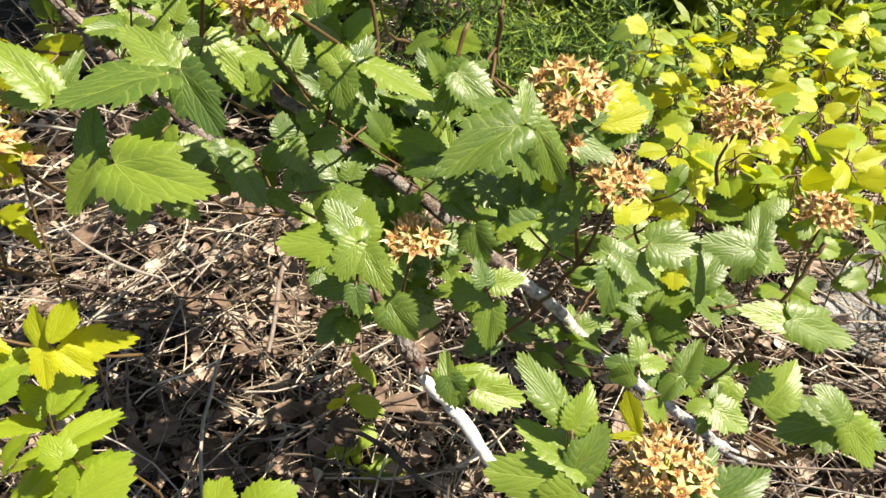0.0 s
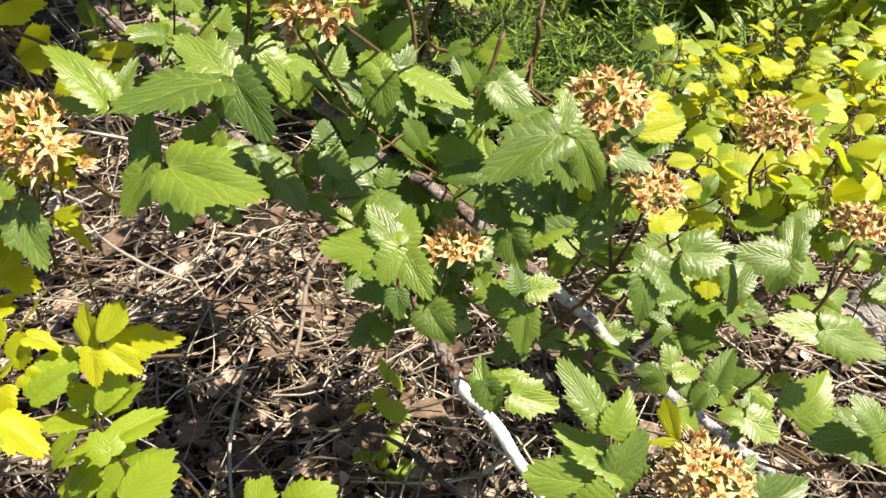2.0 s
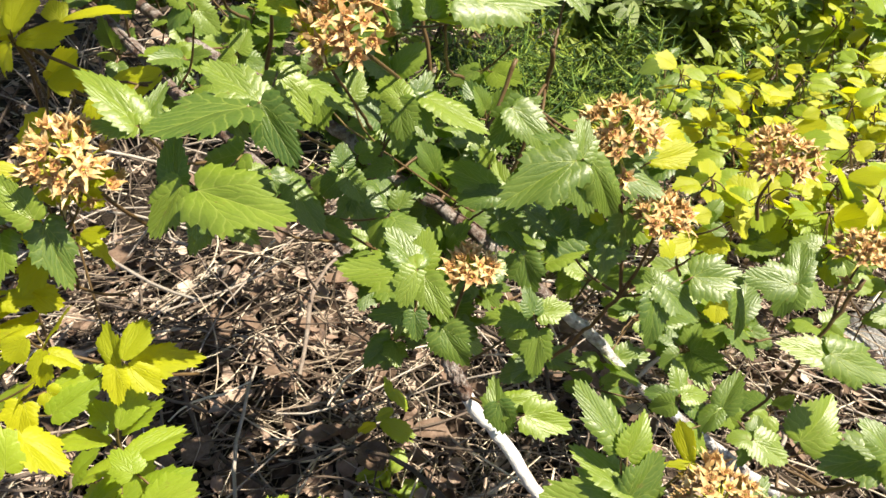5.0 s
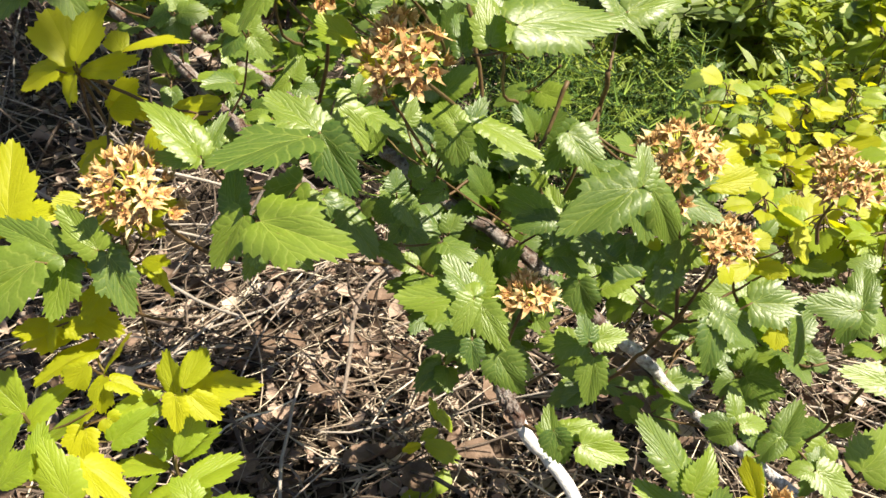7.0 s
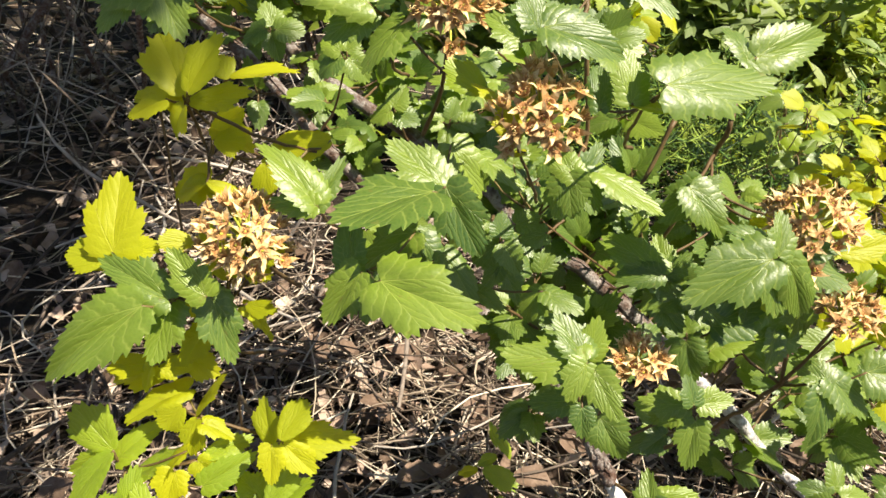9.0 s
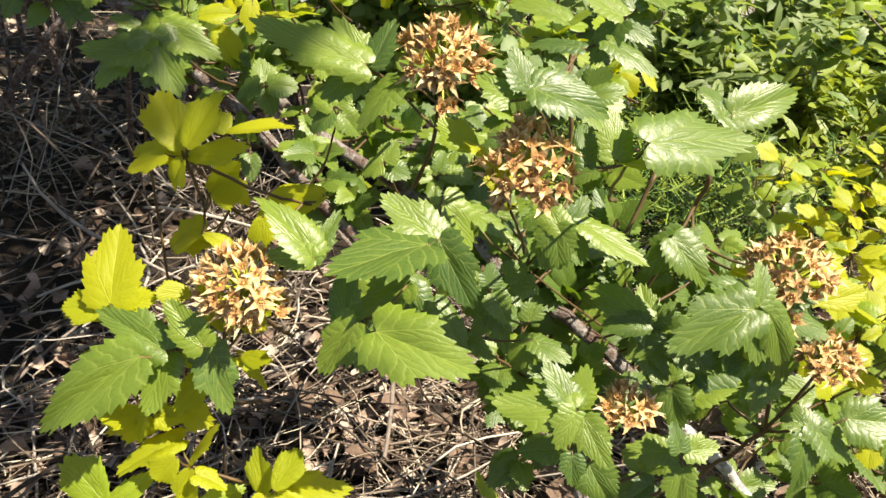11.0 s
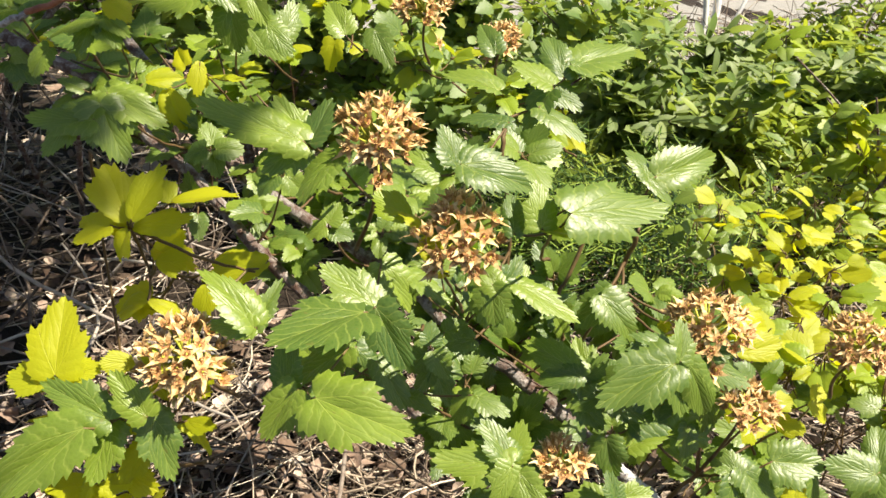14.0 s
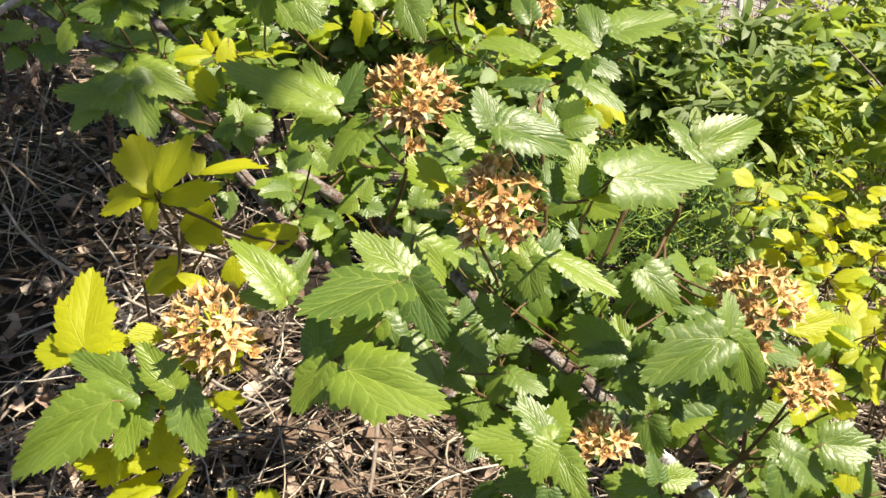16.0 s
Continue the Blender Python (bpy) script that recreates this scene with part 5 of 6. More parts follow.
litter("dead_leaf_litter", "curled brown dead leaves strewn on the soil", "leaf litter", DEAD_LEAF, *spread(flakes, (5200, 1900, 420), 0.06, (0.014, 0.045)))
litter("dry_grass_litter", "pale dry grass stalks tangled on the ground", "dry grass", STRAW, *spread(rods, (3550, 1400, 130), 0.10, (0.08, 0.38), (0.0005, 0.0024), 0.25, 3, 0.2))
litter("dead_twig_litter", "thin grey-brown dead twigs tangled on the ground", "dead twigs", TWIG, *spread(rods, (480, 300, 200), 0.13, (0.12, 0.45), (0.0012, 0.0040), 0.4, 5, 0.12))
litter("dead_stems", "tangle of dark dead stems standing in the shade", "dead stems", TWIG, *rods(rng, 300, (-2.4, 1.2, -0.45, 2.6), 0.40, (0.2, 0.6), (0.0012, 0.004), 2.2, 5, 0.1))
FAR = (-4.5, 2.4, 5.5, 5.1)
AROUND = ((-4.5, -2.5, 5.5, 0.4), (1.4, 0.2, 5.5, 2.6), (-4.5, 0.2, -0.7, 2.6))
for area, count in zip(AROUND, (2200, 900, 900)):
    litter("leaf_litter", "brown dead leaves strewn over open soil", "leaf litter", DEAD_LEAF, *flakes(rng, count, area, 0.04, (0.03, 0.07)))
    litter("dry_grass_litter", "dry grass stalks strewn over open soil", "dry grass", STRAW, *rods(rng, count, area, 0.07, (0.12, 0.45), (0.001, 0.003)))
litter("distant_leaf_litter", "brown dead leaves on the ground further off", "leaf litter", DEAD_LEAF, *flakes(rng, 1700, FAR, 0.05, (0.04, 0.09)))
litter("distant_dry_grass", "dry grass stalks on the ground further off", "dry grass", STRAW, *rods(rng, 1400, FAR, 0.12, (0.15, 0.5), (0.0012, 0.003)))


def fallen(name, label, points, r, material, seed):
    rng = random.Random(seed)
    bm = bmesh.new()
    tube(bm, bend(points, 6, 0.002, rng), r, r * 0.7, 6, 0.12, rng=rng)
    return tagged(part(name, bm, material, None), label, "twig", "fallen twigs")


for n, (a, b) in enumerate(STRAWS):
    a, b = Vector(a), Vector(b)
    m = a.lerp(b, 0.5) + Vector((0.01, 0.0, 0.012))
    fallen("fallen_stalk", "long pale dry stalk lying on the litter", [a, m, b], 0.0017, STRAW, 500 + n)


def curled_leaf(seed):
    """A large dry leaf: oval, folded along its midrib and curled."""
    rng = random.Random(seed)
    bm = bmesh.new()
    curl, fold, twist, rows = rng.uniform(-0.5, 0.9), rng.uniform(0.1, 0.8), rng.uniform(-0.6, 0.6), []
    for i in range(9):
        t = i / 8 - 0.5
        w = 0.36 * math.sin(math.pi * (i + 0.35) / 8.7) ** 0.8
        row = []
        for j in range(7):
            u = j / 3 - 1
            ww = w * (1 + (0.12 * rng.uniform(-1, 1) if abs(u) > 0.9 else 0))
            row.append(bm.verts.new((u * ww, t, curl * t * t + fold * abs(u) * ww + twist * u * ww * t + 0.02 * rng.uniform(-1, 1))))
        rows.append(row)
    for a, b in zip(rows, rows[1:]):
        for j in range(6):
            bm.faces.new((a[j], a[j + 1], b[j + 1], b[j]))
    return mesh_of("dead_leaf", bm, DEAD_LEAF)


CURLED = [curled_leaf(s) for s in range(7)]
rng = random.Random(31)
for n in range(90):
    if n < len(PALE_SPOTS):
        x, y, z = PALE_SPOTS[n]
    else:
        x, y = rng.uniform(-0.75, 0.9), rng.uniform(0.6, 1.75)
        z = hills(x, y) + rng.uniform(0.03, 0.085)
    m = Matrix.Translation((x, y, z)) @ Euler((rng.gauss(0, 0.4), rng.gauss(0, 0.4), rng.uniform(0, 6.28))).to_matrix().to_4x4() @ Matrix.Scale(rng.uniform(0.04, 0.075), 4)
    tagged(adopt(new("dead_leaf", CURLED[n % 7]), None, m), "large curled brown dead leaf lying on dry litter", "leaf", "fallen leaves")
for n in range(60):
    x, y, a, long = rng.uniform(-0.75, 0.9), rng.uniform(0.55, 1.7), rng.uniform(0, 6.28), rng.uniform(0.12, 0.4)
    d = Vector((math.cos(a), math.sin(a), rng.uniform(-0.12, 0.12))) * long / 2
    q = Vector((x, y, hills(x, y) + rng.uniform(0.05, 0.11)))
    bow = Vector((rng.uniform(-0.02, 0.02), rng.uniform(-0.02, 0.02), 0.006))
    fallen("fallen_twig", "grey-brown dead twig lying on dry litter", [q - d, q + bow, q + d], rng.uniform(0.0013, 0.0034), TWIG if n % 3 else STRAW, 600 + n)


def stone(centre, size, seed, label):
    rng = random.Random(seed)
    bm = bmesh.new()
    bmesh.ops.create_icosphere(bm, subdivisions=4, radius=1.0)
    for v in bm.verts:
        p = v.co.copy()
        q = Vector([math.copysign(abs(c) ** 0.7, c) for c in p])
        v.co = q * (0.85 + 0.34 * noise.noise(p * 1.6 + Vector((seed, 0, 0))) + 0.13 * noise.noise(p * 4.5 + Vector((seed, 3, 0))) + 0.04 * noise.noise(p * 14))
        v.co = Vector((v.co.x * size[0], v.co.y * size[1], v.co.z * size[2]))
    bmesh.ops.rotate(bm, verts=bm.verts, matrix=Matrix.Rotation(rng.uniform(0, 3), 3, "Z"))
    bmesh.ops.translate(bm, verts=bm.verts, vec=centre)
    return tagged(part("stone", bm, STONE, None), label, "stone", "pale stones")


stone((0.88, 1.13, 0.005), (0.23, 0.24, 0.065), 3, "large pale grey stone half buried in litter")
stone((1.35, 2.6, 0.05), (0.2, 0.16, 0.1), 4, "pale grey stone among the plants")
stone((0.62, 2.1, 0.03), (0.12, 0.1, 0.07), 6, "small pale grey stone among the plants")


# ---- horsetails ----
def horsetails(centre, spread, count, seed):
    rng = random.Random(seed)
    verts, faces = [], []

    def strand(a, b, c, r):
        n0 = len(verts)
        for k, t in enumerate((0, 0.33, 0.66, 1)):
            q = a * (1 - t) ** 2 + b * 2 * t * (1 - t) + c * t * t
            w = r * (1 - 0.6 * t)
            verts.extend((q + Vector((w, 0, 0)), q + Vector((-w * 0.5, w * 0.8, 0)), q + Vector((-w * 0.5, -w * 0.8, 0))))
        for k in range(3):
            for s in range(3):
                p, q = n0 + 3 * k + s, n0 + 3 * k + (s + 1) % 3
                faces.append((p, q, q + 3, p + 3))

    for _ in range(count):
        x, y = rng.gauss(centre[0], spread[0]), rng.gauss(centre[1], spread[1])
        base = Vector((x, y, hills(x, y)))
        high = rng.uniform(0.18, 0.36)
        top = base + Vector((rng.uniform(-0.08, 0.08), rng.uniform(-0.08, 0.08), high))
        strand(base, base.lerp(top, 0.5), top, 0.0018)
        for k in range(1, 7):
            q = base.lerp(top, 0.25 + 0.11 * k)
            for _ in range(5):
                a, long = rng.uniform(0, 6.28), rng.uniform(0.05, 0.11)
                d = Vector((math.cos(a), math.sin(a), 0))
                strand(q, q + d * long * 0.5 + Vector((0, 0, long * 0.1)), q + d * long * 0.8 + Vector((0, 0, long * rng.uniform(-0.2, 0.6))), 0.0036)
    return litter("horsetail_patch", "dense patch of fine green horsetail stems", "horsetails", HORSETAIL, verts, faces)


horsetails((0.22, 2.02), (0.24, 0.22), 190, 5)


# ---- shrubs in the background ----
def far_bush(name, label, centre, reach, count, size, slim, material, seed, stems=9, stem_material=None):
    """A loose shrub: thin branching stems from one foot and many separate leaves along them."""
    rng = random.Random(seed)
    foot = Vector((centre[0], centre[1], hills(centre[0], centre[1])))
    home = thing(name, foot, label, "shrub", "background shrubs")
    lines = []
    for k in range(stems):
        bm = bmesh.new()
        d = Vector((rng.uniform(-1, 1) * reach[0], rng.uniform(-1, 1) * reach[1], rng.uniform(0.55, 1.0) * reach[2]))
        mid = foot + d * 0.5 + Vector((-d.x * 0.12, -d.y * 0.12, reach[2] * 0.12))
        line = bend([foot + Vector((rng.uniform(-0.04, 0.04), rng.uniform(-0.04, 0.04), -0.02)), mid, foot + d], 7, 0.006, rng)
        tube(bm, line, rng.uniform(0.005, 0.011), 0.002, 6, 0.1, rng=rng)
        lines.append(line)
        for _ in range(4):
            p = line[rng.randrange(4, len(line))]
            e = Vector((rng.uniform(-1, 1), rng.uniform(-1, 1), rng.uniform(-0.1, 0.9))).normalized() * reach[2] * rng.uniform(0.15, 0.4)
            side = bend([p, p + e * 0.5 + Vector((0, 0, 0.02)), p + e], 4, 0.003, rng)
            tube(bm, side, 0.0025, 0.001, 5, rng=rng)
            lines.append(side)
        part("stem", bm, stem_material or BARK, home)
    at, width = zip(*(((0, 0.03), (0.3, 0.15), (0.65, 0.17), (0.85, 0.12), (1, 0.0)) if slim else ((0, 0.03), (0.1, 0.26), (0.2, 0.30), (0.3, 0.44), (0.42, 0.34), (0.55, 0.38), (0.66, 0.24), (0.8, 0.22), (1, 0.0))))
    steps = (0, 0.25, 0.5, 0.78, 1) if slim else at
    bm = bmesh.new()
    uv = bm.loops.layers.uv.new("UVMap")
    for _ in range(count):
        line = rng.choice(lines)
        k = rng.randrange(len(line) // 3, len(line) - 1)
        p = line[k].lerp(line[k + 1], rng.random())
        e = Vector((rng.uniform(-1, 1), rng.uniform(-1, 1), rng.uniform(-0.5, 0.7))).normalized()
        face = Vector((rng.uniform(-0.4, 0.9), rng.uniform(-0.9, 0.3), 0.9))
        face = (face - e * face.dot(e)).normalized()
        across, long = e.cross(face), rng.uniform(*size)
        b = p + Vector((rng.gauss(0, 0.03), rng.gauss(0, 0.03), rng.gauss(0, 0.03)))
        droop, rows = rng.uniform(0, 0.4), []
        for v in steps:
            w = float(np.interp(v, at, width)) * long
            c = b + (e * v - face * droop * v * v) * long
            rows.append([bm.verts.new(c + across * w * u + face * 0.2 * w * abs(u)) for u in (-1, 0, 1)])
        hue = 1 if rng.random() < 0.22 else 0
        for i in range(len(steps) - 1):
            for j in range(2):
                f = bm.faces.new((rows[i][j], rows[i][j + 1], rows[i + 1][j + 1], rows[i + 1][j]))
                f.material_index = hue
                for loop, (r, s) in zip(f.loops, ((i, j), (i, j + 1), (i + 1, j + 1), (i + 1, j))):
                    loop[uv].uv = (0.3 + 0.2 * s, 0.25 + 0.7 * steps[r])
    tagged(part("foliage", bm, (material, FAR_LIME if material is FAR_GREEN else FAR_GREEN), home), kind="stuff")
    return home


far_bush("willow_shrub", "loose green shrub with slim willow-like leaves", (0.42, 2.7), (0.45, 0.3, 0.50), 1700, (0.05, 0.12), True, FAR_GREY, 61)
far_bush("willow_shrub", "loose green shrub with slim willow-like leaves", (0.95, 3.1), (0.55, 0.35, 0.46), 1800, (0.06, 0.13), True, FAR_GREY, 62)
far_bush("willow_shrub", "loose green shrub with slim willow-like leaves", (1.5, 4.2), (0.7, 0.4, 0.40), 1500, (0.06, 0.12), True, FAR_LIME, 63)
far_bush("willow_shrub", "loose green shrub with slim willow-like leaves", (0.2, 3.6), (0.7, 0.4, 0.5), 2300, (0.045, 0.085), True, FAR_GREEN, 64)
far_bush("willow_shrub", "loose green shrub with slim willow-like leaves", (2.6, 4.6), (0.8, 0.5, 0.5), 1500, (0.06, 0.12), True, FAR_LIME, 65)
far_bush("willow_shrub", "sparse green shrub with slim leaves beside a gravel path", (0.42, 4.75), (0.55, 0.3, 0.62), 650, (0.06, 0.11), True, FAR_LIME, 78, 12)
far_bush("willow_shrub", "sparse green shrub with slim leaves beside a gravel path", (2.3, 4.95), (0.65, 0.3, 0.72), 650, (0.06, 0.11), True, FAR_LIME, 79, 14)
far_bush("willow_shrub", "sparse green shrub with slim leaves beside a gravel path", (3.3, 5.0), (0.8, 0.3, 0.8), 800, (0.06, 0.11), True, FAR_LIME, 80, 14)
far_bush("leafy_shrub", "light green leafy shrub with small toothed leaves", (1.85, 3.0), (0.6, 0.4, 0.6), 800, (0.04, 0.07), False, FAR_LIME, 67)
far_bush("leafy_shrub", "light green leafy shrub with small toothed leaves", (0.66, 1.95), (0.35, 0.22, 0.28), 700, (0.03, 0.055), True, FAR_LIME, 68)
far_bush("leafy_shrub", "light green leafy shrub with small toothed leaves", (2.7, 3.5), (0.6, 0.5, 0.7), 1100, (0.05, 0.08), False, FAR_LIME, 69)
far_bush("leafy_shrub", "light green leafy shrub with small toothed leaves", (0.72, 2.75), (0.4, 0.25, 0.40), 1100, (0.04, 0.085), True, FAR_LIME, 70)
far_bush("green_shrub", "dark green leafy shrub shading the ground", (-0.2, 2.2), (0.45, 0.35, 0.7), 2400, (0.03, 0.06), False, FAR_GREEN, 71)
far_bush("green_shrub", "dark green leafy shrub shading the ground", (-0.75, 2.3), (0.5, 0.35, 0.95), 2600, (0.03, 0.06), False, FAR_GREEN, 72)
far_bush("green_shrub", "dark green leafy shrub shading the ground", (-1.4, 2.9), (0.6, 0.4, 1.15), 2600, (0.04, 0.07), False, FAR_GREEN, 73)
far_bush("green_shrub", "dark green leafy shrub shading the ground", (-2.3, 3.4), (0.7, 0.5, 1.3), 2400, (0.04, 0.07), False, FAR_GREEN, 74)
far_bush("green_shrub", "dark green leafy shrub shading the ground", (-0.4, 3.3), (0.6, 0.4, 0.9), 2200, (0.04, 0.07), False, FAR_GREEN, 75)
far_bush("green_shrub", "dark green leafy shrub shading the ground", (-3.3, 4.6), (0.9, 0.5, 1.4), 2200, (0.06, 0.1), False, FAR_GREEN, 76)
far_bush("green_shrub", "dark green leafy shrub shading the ground", (-1.6, 4.6), (0.9, 0.5, 1.2), 2200, (0.06, 0.1), False, FAR_GREEN, 77)

# ---- low herbs between the shrubs ----
def herbs(count, area, high, size, seed):
    """Slim upright leaves of low plants that cover the ground."""
    rng = random.Random(seed)
    bm = bmesh.new()
    uv = bm.loops.layers.uv.new("UVMap")
    for _ in range(count):
        x, y = rng.uniform(area[0], area[2]) + rng.gauss(0, 0.3), rng.uniform(area[1], area[3]) + rng.gauss(0, 0.2)
        p = Vector((x, y, hills(x, y) + high * rng.random() ** 1.4))
        e = Vector((rng.uniform(-1, 1), rng.uniform(-1, 1), rng.uniform(0.1, 1.3))).normalized()
        face = Vector((rng.uniform(-0.4, 0.9), rng.uniform(-0.9, 0.3), 0.7))
        face = (face - e * face.dot(e)).normalized()
        across, long = e.cross(face), rng.uniform(*size)
        rows = []
        for v, w in ((0, 0.02), (0.35, 0.13), (0.7, 0.11), (1, 0.0)):
            c = p + (e * v - face * 0.25 * v * v) * long
            rows.append([bm.verts.new(c + across * w * long * u) for u in (-1, 1)])
        for i in range(3):
            f = bm.faces.new((rows[i][0], rows[i][1], rows[i + 1][1], rows[i + 1][0]))
            for loop, st in zip(f.loops, ((0.4, 0.25 + 0.23 * i), (0.6, 0.25 + 0.23 * i), (0.6, 0.48 + 0.23 * i), (0.4, 0.48 + 0.23 * i))):
                loop[uv].uv = st
    return tagged(part("low_herbs", bm, FAR_LIME, None), "low slim-leaved green herbs covering the ground", "herbs", kind="stuff")


herbs(8500, (0.15, 2.0, 2.8, 4.9), 0.22, (0.04, 0.10), 21)

# ---- lime shrub with thick stems at the edge of the path ----
SHRUBS["lime_back"] = thing("lime_ninebark_shrub", (1.08, 2.3, 0.0), "lime-green lobed ninebark shrub on brown stems before a gravel path", "shrub", "ninebark shrubs")


def lime_back(seed):
    rng = random.Random(seed)
    for k in range(7):
        foot = Vector((1.08 + rng.uniform(-0.12, 0.12), 2.3 + rng.uniform(-0.12, 0.12), 0.0))
        tip = Vector((0.78 + 0.09 * k + rng.uniform(-0.08, 0.08), 2.15 + rng.uniform(-0.3, 0.4), rng.uniform(0.36, 0.64)))
        mid = foot.lerp(tip, 0.5) + Vector((rng.uniform(-0.08, 0.08), 0.0, 0.07))
        cane("lime_back", [foot, mid, tip], 0.0085 if k % 2 else 0.0056, 0.0025, "cane", BARK, 1200 + k)
        line = bend([foot, mid, tip], 10)
        spots = [line[rng.randrange(5, 21)] + Vector((rng.uniform(-0.12, 0.12), rng.uniform(-0.14, 0.08), rng.uniform(-0.06, 0.10))) for _ in range(6)]
        rosettes("lime_back", spots, 1300 + k, (0.042, 0.078), "LLLYg")


lime_back(5)

# ---- pale path and sticks far behind ----
def path_strip():
    bm = bmesh.new()
    rows = []
    for k in range(40):
        x = -2.0 + k * 0.45
        w = 0.45 * noise.noise((x * 1.3, 2.0, 0))
        rows.append([bm.verts.new((x, y + w, hills(x, y) + 0.012)) for y in (5.2, 6.2, 7.5, 9.5, 13.0, 24.0)])
    for a, b in zip(rows, rows[1:]):
        for j in range(5):
            bm.faces.new((a[j], b[j], b[j + 1], a[j + 1]))
    return tagged(part("path", bm, GRAVEL, None), "pale gravel path between shrubs", "path", kind="structure")


path_strip()


litter("standing_dry_stems", "pale dry stems standing at the edge of a gravel path", "dry stems", STRAW, *rods(random.Random(9), 420, (0.4, 4.3, 4.0, 5.6), 0.30, (0.25, 0.7), (0.0015, 0.005), 3.0, 4, 0.12))
litter("path_litter", "grey twigs and dry leaves scattered over a gravel path", "dead twigs", TWIG, *rods(random.Random(10), 500, (-1.0, 5.2, 6.0, 9.0), 0.06, (0.15, 0.6), (0.003, 0.009), 0.4, 4, 0.15))


def bleached_stem(foot, tips, seed):
    rng = random.Random(seed)
    foot = Vector(foot)
    home = thing("dead_sapling", foot, "bleached white forked dead sapling standing on pale gravel", "dead tree")
    for k, tip in enumerate(tips):
        bm = bmesh.new()
        tip = Vector(tip)
        tube(bm, bend([foot - Vector((0, 0, 0.02)), foot.lerp(tip, 0.4) + Vector((0.02, 0, 0.05)), tip], 8, 0.006, rng), 0.032 - 0.01 * k, 0.012, 8, 0.1, rng=rng)
        part("stem", bm, WHITE_WOOD, home)


bleached_stem((1.24, 5.3, 0.0), ((1.34, 5.35, 1.5), (1.08, 5.3, 1.2), (1.9, 5.6, 1.2)), 12)


# ---- shrub stems with an unseen leafy top, added to darken the ground below ----
def shade_shrub(foot, crown, reach, count, seed):
    """Upright bare stems under a dense leafy crown, added out of view to block the sky."""
    rng = random.Random(seed)
    foot, crown = Vector(foot), Vector(crown)
    home = thing("shade_shrub", foot, "bare dark stems under an unseen leafy top added to shade the litter", "shrub", "background shrubs")
    for k in range(11):
        base = foot + Vector((rng.uniform(-0.35, 0.35), rng.uniform(-0.3, 0.3), -0.02))
        aim = crown + Vector((rng.uniform(-1, 1) * reach[0], rng.uniform(-1, 1) * reach[1], rng.uniform(-0.2, 0.8) * reach[2]))
        bm = bmesh.new()
        tube(bm, bend([base, base.lerp(aim, 0.5) + Vector((rng.uniform(-0.1, 0.1), 0.05, 0.12)), aim], 9, 0.006, rng), rng.uniform(0.006, 0.014), 0.004, 7, 0.12, rng=rng)
        part("stem", bm, BARK, home)
    clumps = [Vector((rng.uniform(-1, 1), rng.uniform(-1, 1), rng.uniform(-0.7, 0.9))) * rng.uniform(0.5, 1.05) for _ in range(26)]
    bm = bmesh.new()
    uv = bm.loops.layers.uv.new("UVMap")
    for _ in range(count):
        d = rng.choice(clumps) + Vector((rng.gauss(0, 0.2), rng.gauss(0, 0.2), rng.gauss(0, 0.3)))
        p = crown + Vector((d.x * reach[0], d.y * reach[1], max(d.z, -0.9) * reach[2]))
        e = Vector((rng.uniform(-1, 1), rng.uniform(-1, 1), rng.uniform(-0.6, 0.3))).normalized()
        face = Vector((rng.uniform(-0.6, 0.6), rng.uniform(-0.6, 0.6), 1))
        face = (face - e * face.dot(e)).normalized()
        side, long = e.cross(face), rng.uniform(0.06, 0.10)
        q = [p, p + (e * 0.35 + side * 0.3) * long, p + (e * 0.75 + side * 0.2) * long, p + e * long, p + (e * 0.75 - side * 0.2) * long, p + (e * 0.35 - side * 0.3) * long]
        f = bm.faces.new([bm.verts.new(v) for v in q])
        for loop, st in zip(f.loops, ((0.5, 0.25), (0.65, 0.5), (0.6, 0.78), (0.5, 0.95), (0.4, 0.78), (0.35, 0.5))):
            loop[uv].uv = st
    tagged(part("crown", bm, FAR_GREEN, home, smooth=False), kind="stuff")


shade_shrub((-1.6, 1.9, 0.0), (-1.38, 1.72, 1.25), (0.75, 0.68, 0.24), 3800, 91)


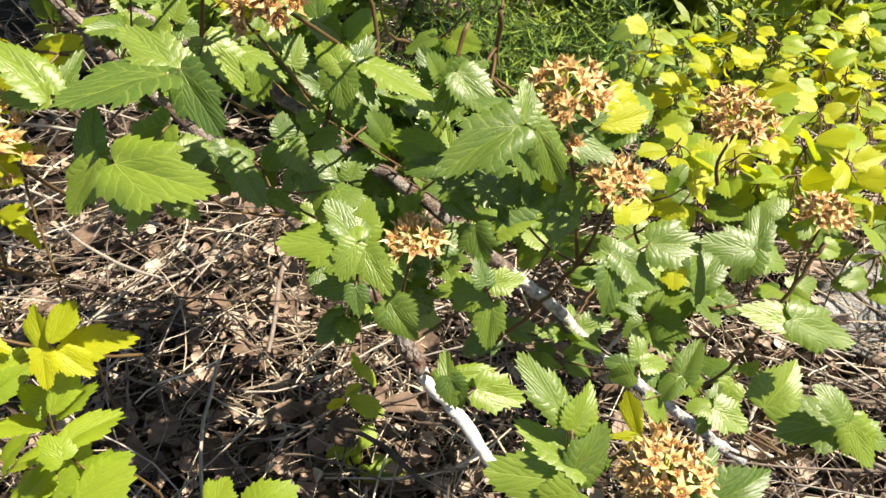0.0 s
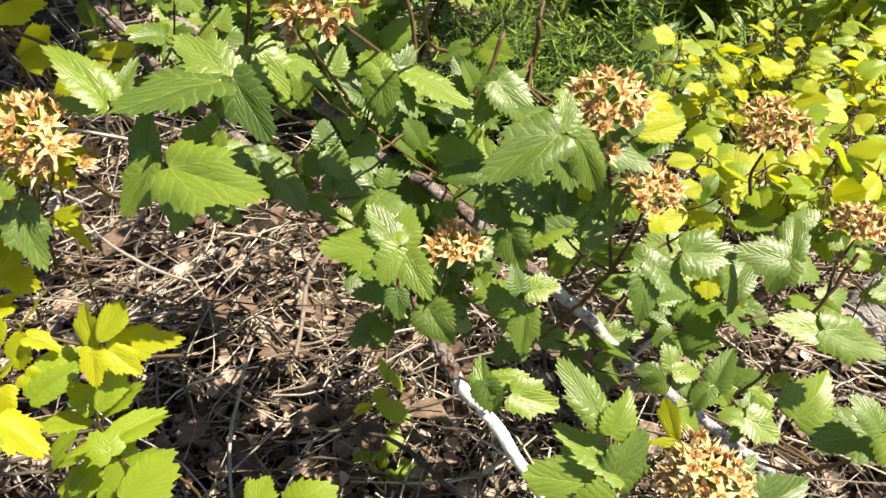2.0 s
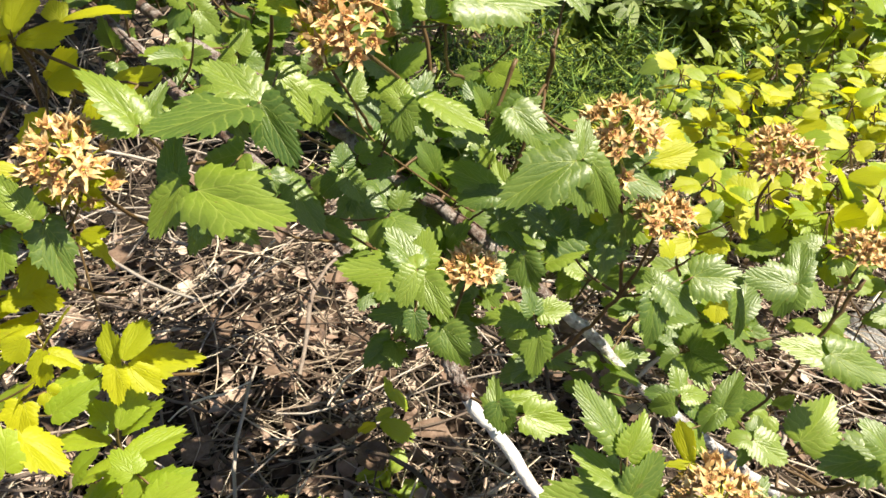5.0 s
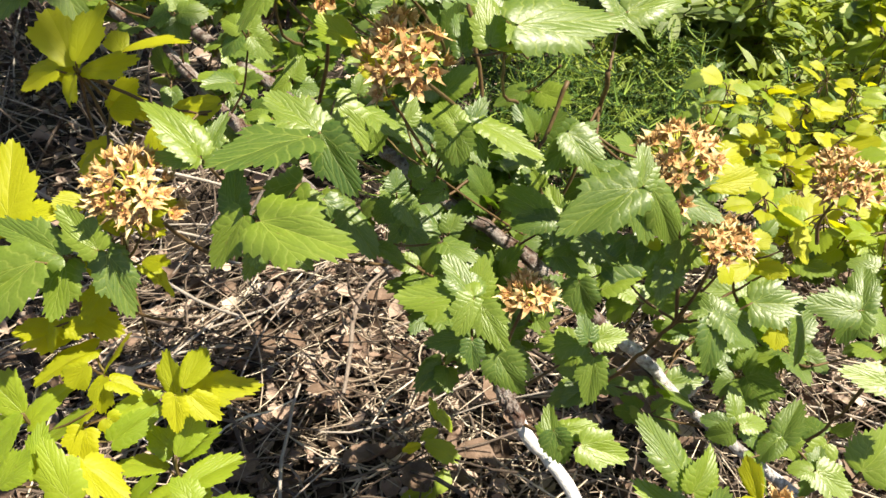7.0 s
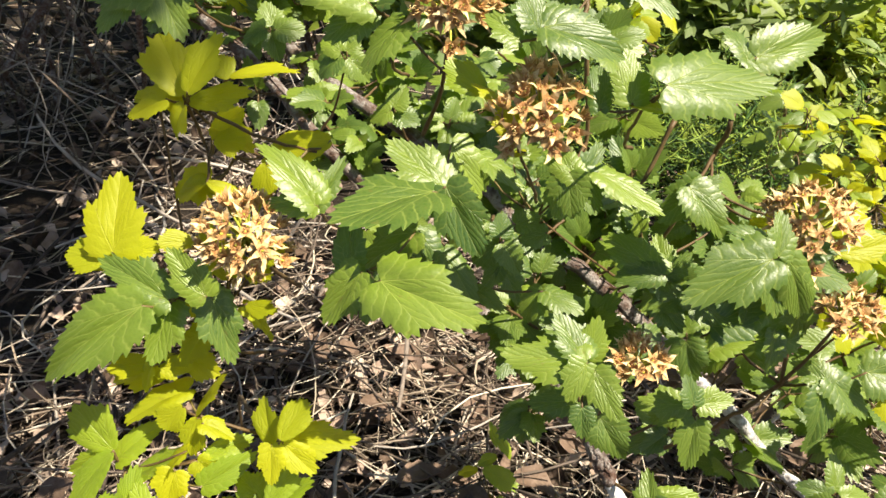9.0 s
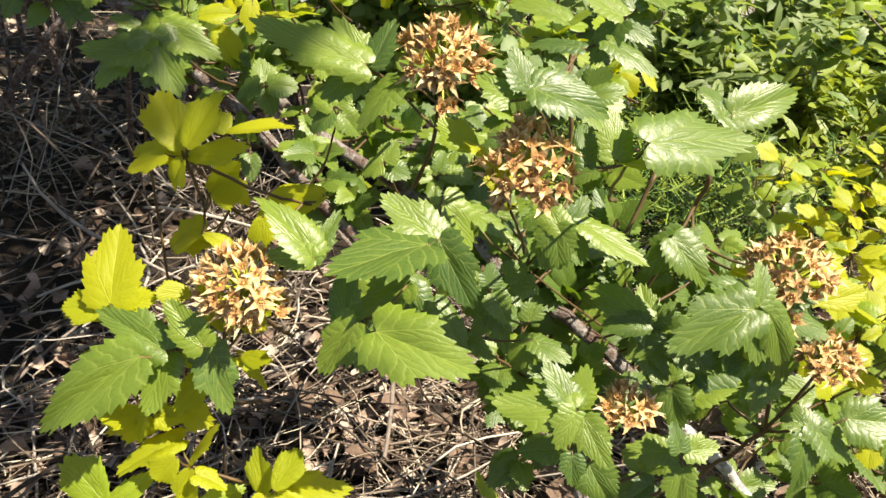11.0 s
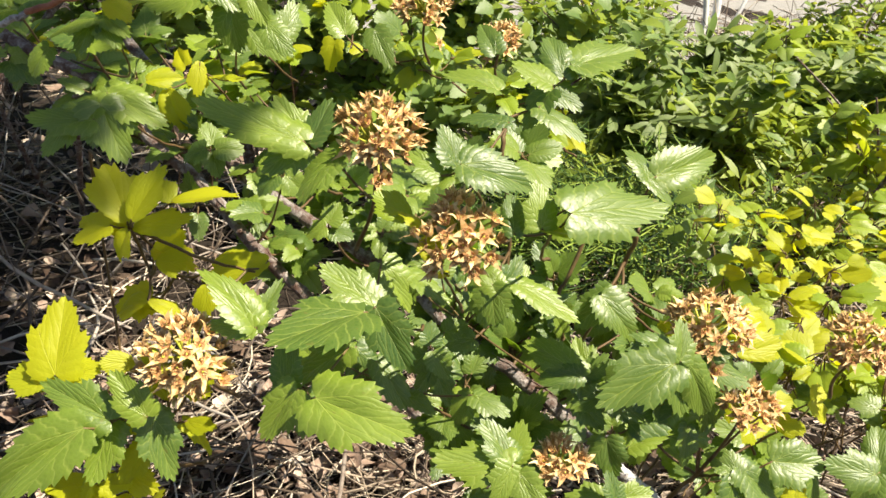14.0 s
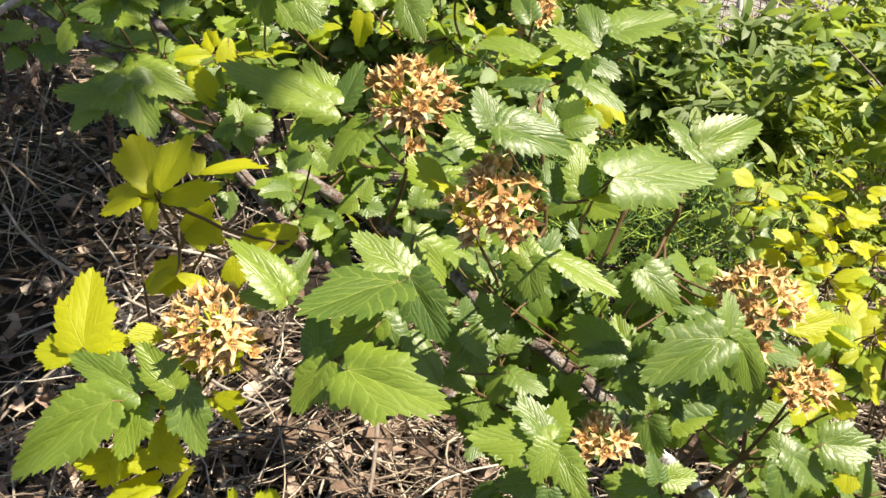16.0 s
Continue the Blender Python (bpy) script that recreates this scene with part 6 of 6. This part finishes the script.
# ---- an unseen tree, added so that its boughs shade the ground ----
def tree(foot, crown, reach, count, seed, shade_sprays):
    rng = random.Random(seed)
    foot, crown = Vector(foot), Vector(crown)
    home = thing("tree", foot, "unseen leafy tree added to cast shade on dry ground and leaves", "tree")
    bm = bmesh.new()
    top = foot + Vector((0.1, -0.05, crown.z * 0.85))
    tube(bm, bend([foot - Vector((0, 0, 0.05)), foot.lerp(top, 0.5) + Vector((0.06, 0.03, 0)), top], 8, 0.008, rng), 0.09, 0.05, 12, 0.08, rng=rng)
    part("trunk", bm, BARK, home)
    lines = []
    for k in range(10):
        aim = crown + Vector((rng.uniform(-1, 1) * reach[0], rng.uniform(-1, 1) * reach[1], rng.uniform(-0.5, 1) * reach[2]))
        start = foot.lerp(top, rng.uniform(0.75, 1.0))
        line = bend([start, start.lerp(aim, 0.5) + Vector((0, 0, 0.22)), aim], 10, 0.012, rng)
        bm = bmesh.new()
        tube(bm, line, 0.02, 0.004, 8, 0.1, rng=rng)
        part("limb", bm, BARK, home)
        lines.append(line[16:])
    ends = []
    # extra bough ends, set between the sun and leaves meant to be shaded
    for x, y, z, leaves, wide in shade_sprays:
        end = Vector((x, y, z))
        line = bend([foot.lerp(top, 0.95), foot.lerp(top, 1.0).lerp(end, 0.5) + Vector((0, 0, 0.2)), end], 10, 0.01, rng)
        bm = bmesh.new()
        tube(bm, line, 0.022, 0.004, 8, 0.1, rng=rng)
        part("limb", bm, BARK, home)
        ends += [(end, wide)] * leaves
    bm = bmesh.new()
    uv = bm.loops.layers.uv.new("UVMap")
    for k in range(count + len(ends)):
        if k < count:
            p = rng.choice(rng.choice(lines)) + Vector((rng.gauss(0, 0.13), rng.gauss(0, 0.13), rng.gauss(0, 0.1)))
        else:
            end, wide = ends[k - count]
            p = end + Vector((rng.gauss(0, wide), rng.gauss(0, wide), rng.gauss(0, 0.04)))
        e = Vector((rng.uniform(-1, 1), rng.uniform(-1, 1), rng.uniform(-0.6, 0.3))).normalized()
        face = Vector((rng.uniform(-0.6, 0.6), rng.uniform(-0.6, 0.6), 1))
        face = (face - e * face.dot(e)).normalized()
        side, long = e.cross(face), rng.uniform(0.06, 0.1)
        q = [p, p + (e * 0.35 + side * 0.3) * long, p + (e * 0.75 + side * 0.2) * long, p + e * long, p + (e * 0.75 - side * 0.2) * long, p + (e * 0.35 - side * 0.3) * long]
        f = bm.faces.new([bm.verts.new(v) for v in q])
        for loop, st in zip(f.loops, ((0.5, 0.25), (0.65, 0.5), (0.6, 0.78), (0.5, 0.95), (0.4, 0.78), (0.35, 0.5))):
            loop[uv].uv = st
    tagged(part("crown", bm, FAR_GREEN, home, smooth=False), kind="stuff")


tree((-3.0, 0.3, 0.0), (0.14, 1.22, 2.5), (0.6, 0.5, 0.2), 3500, 88, ((0.79, 0.15, 2.5, 68, 0.057), (0.60, 0.43, 2.5, 55, 0.05), (0.57, 0.78, 2.5, 150, 0.065), (0.565, 0.565, 2.5, 50, 0.03)))
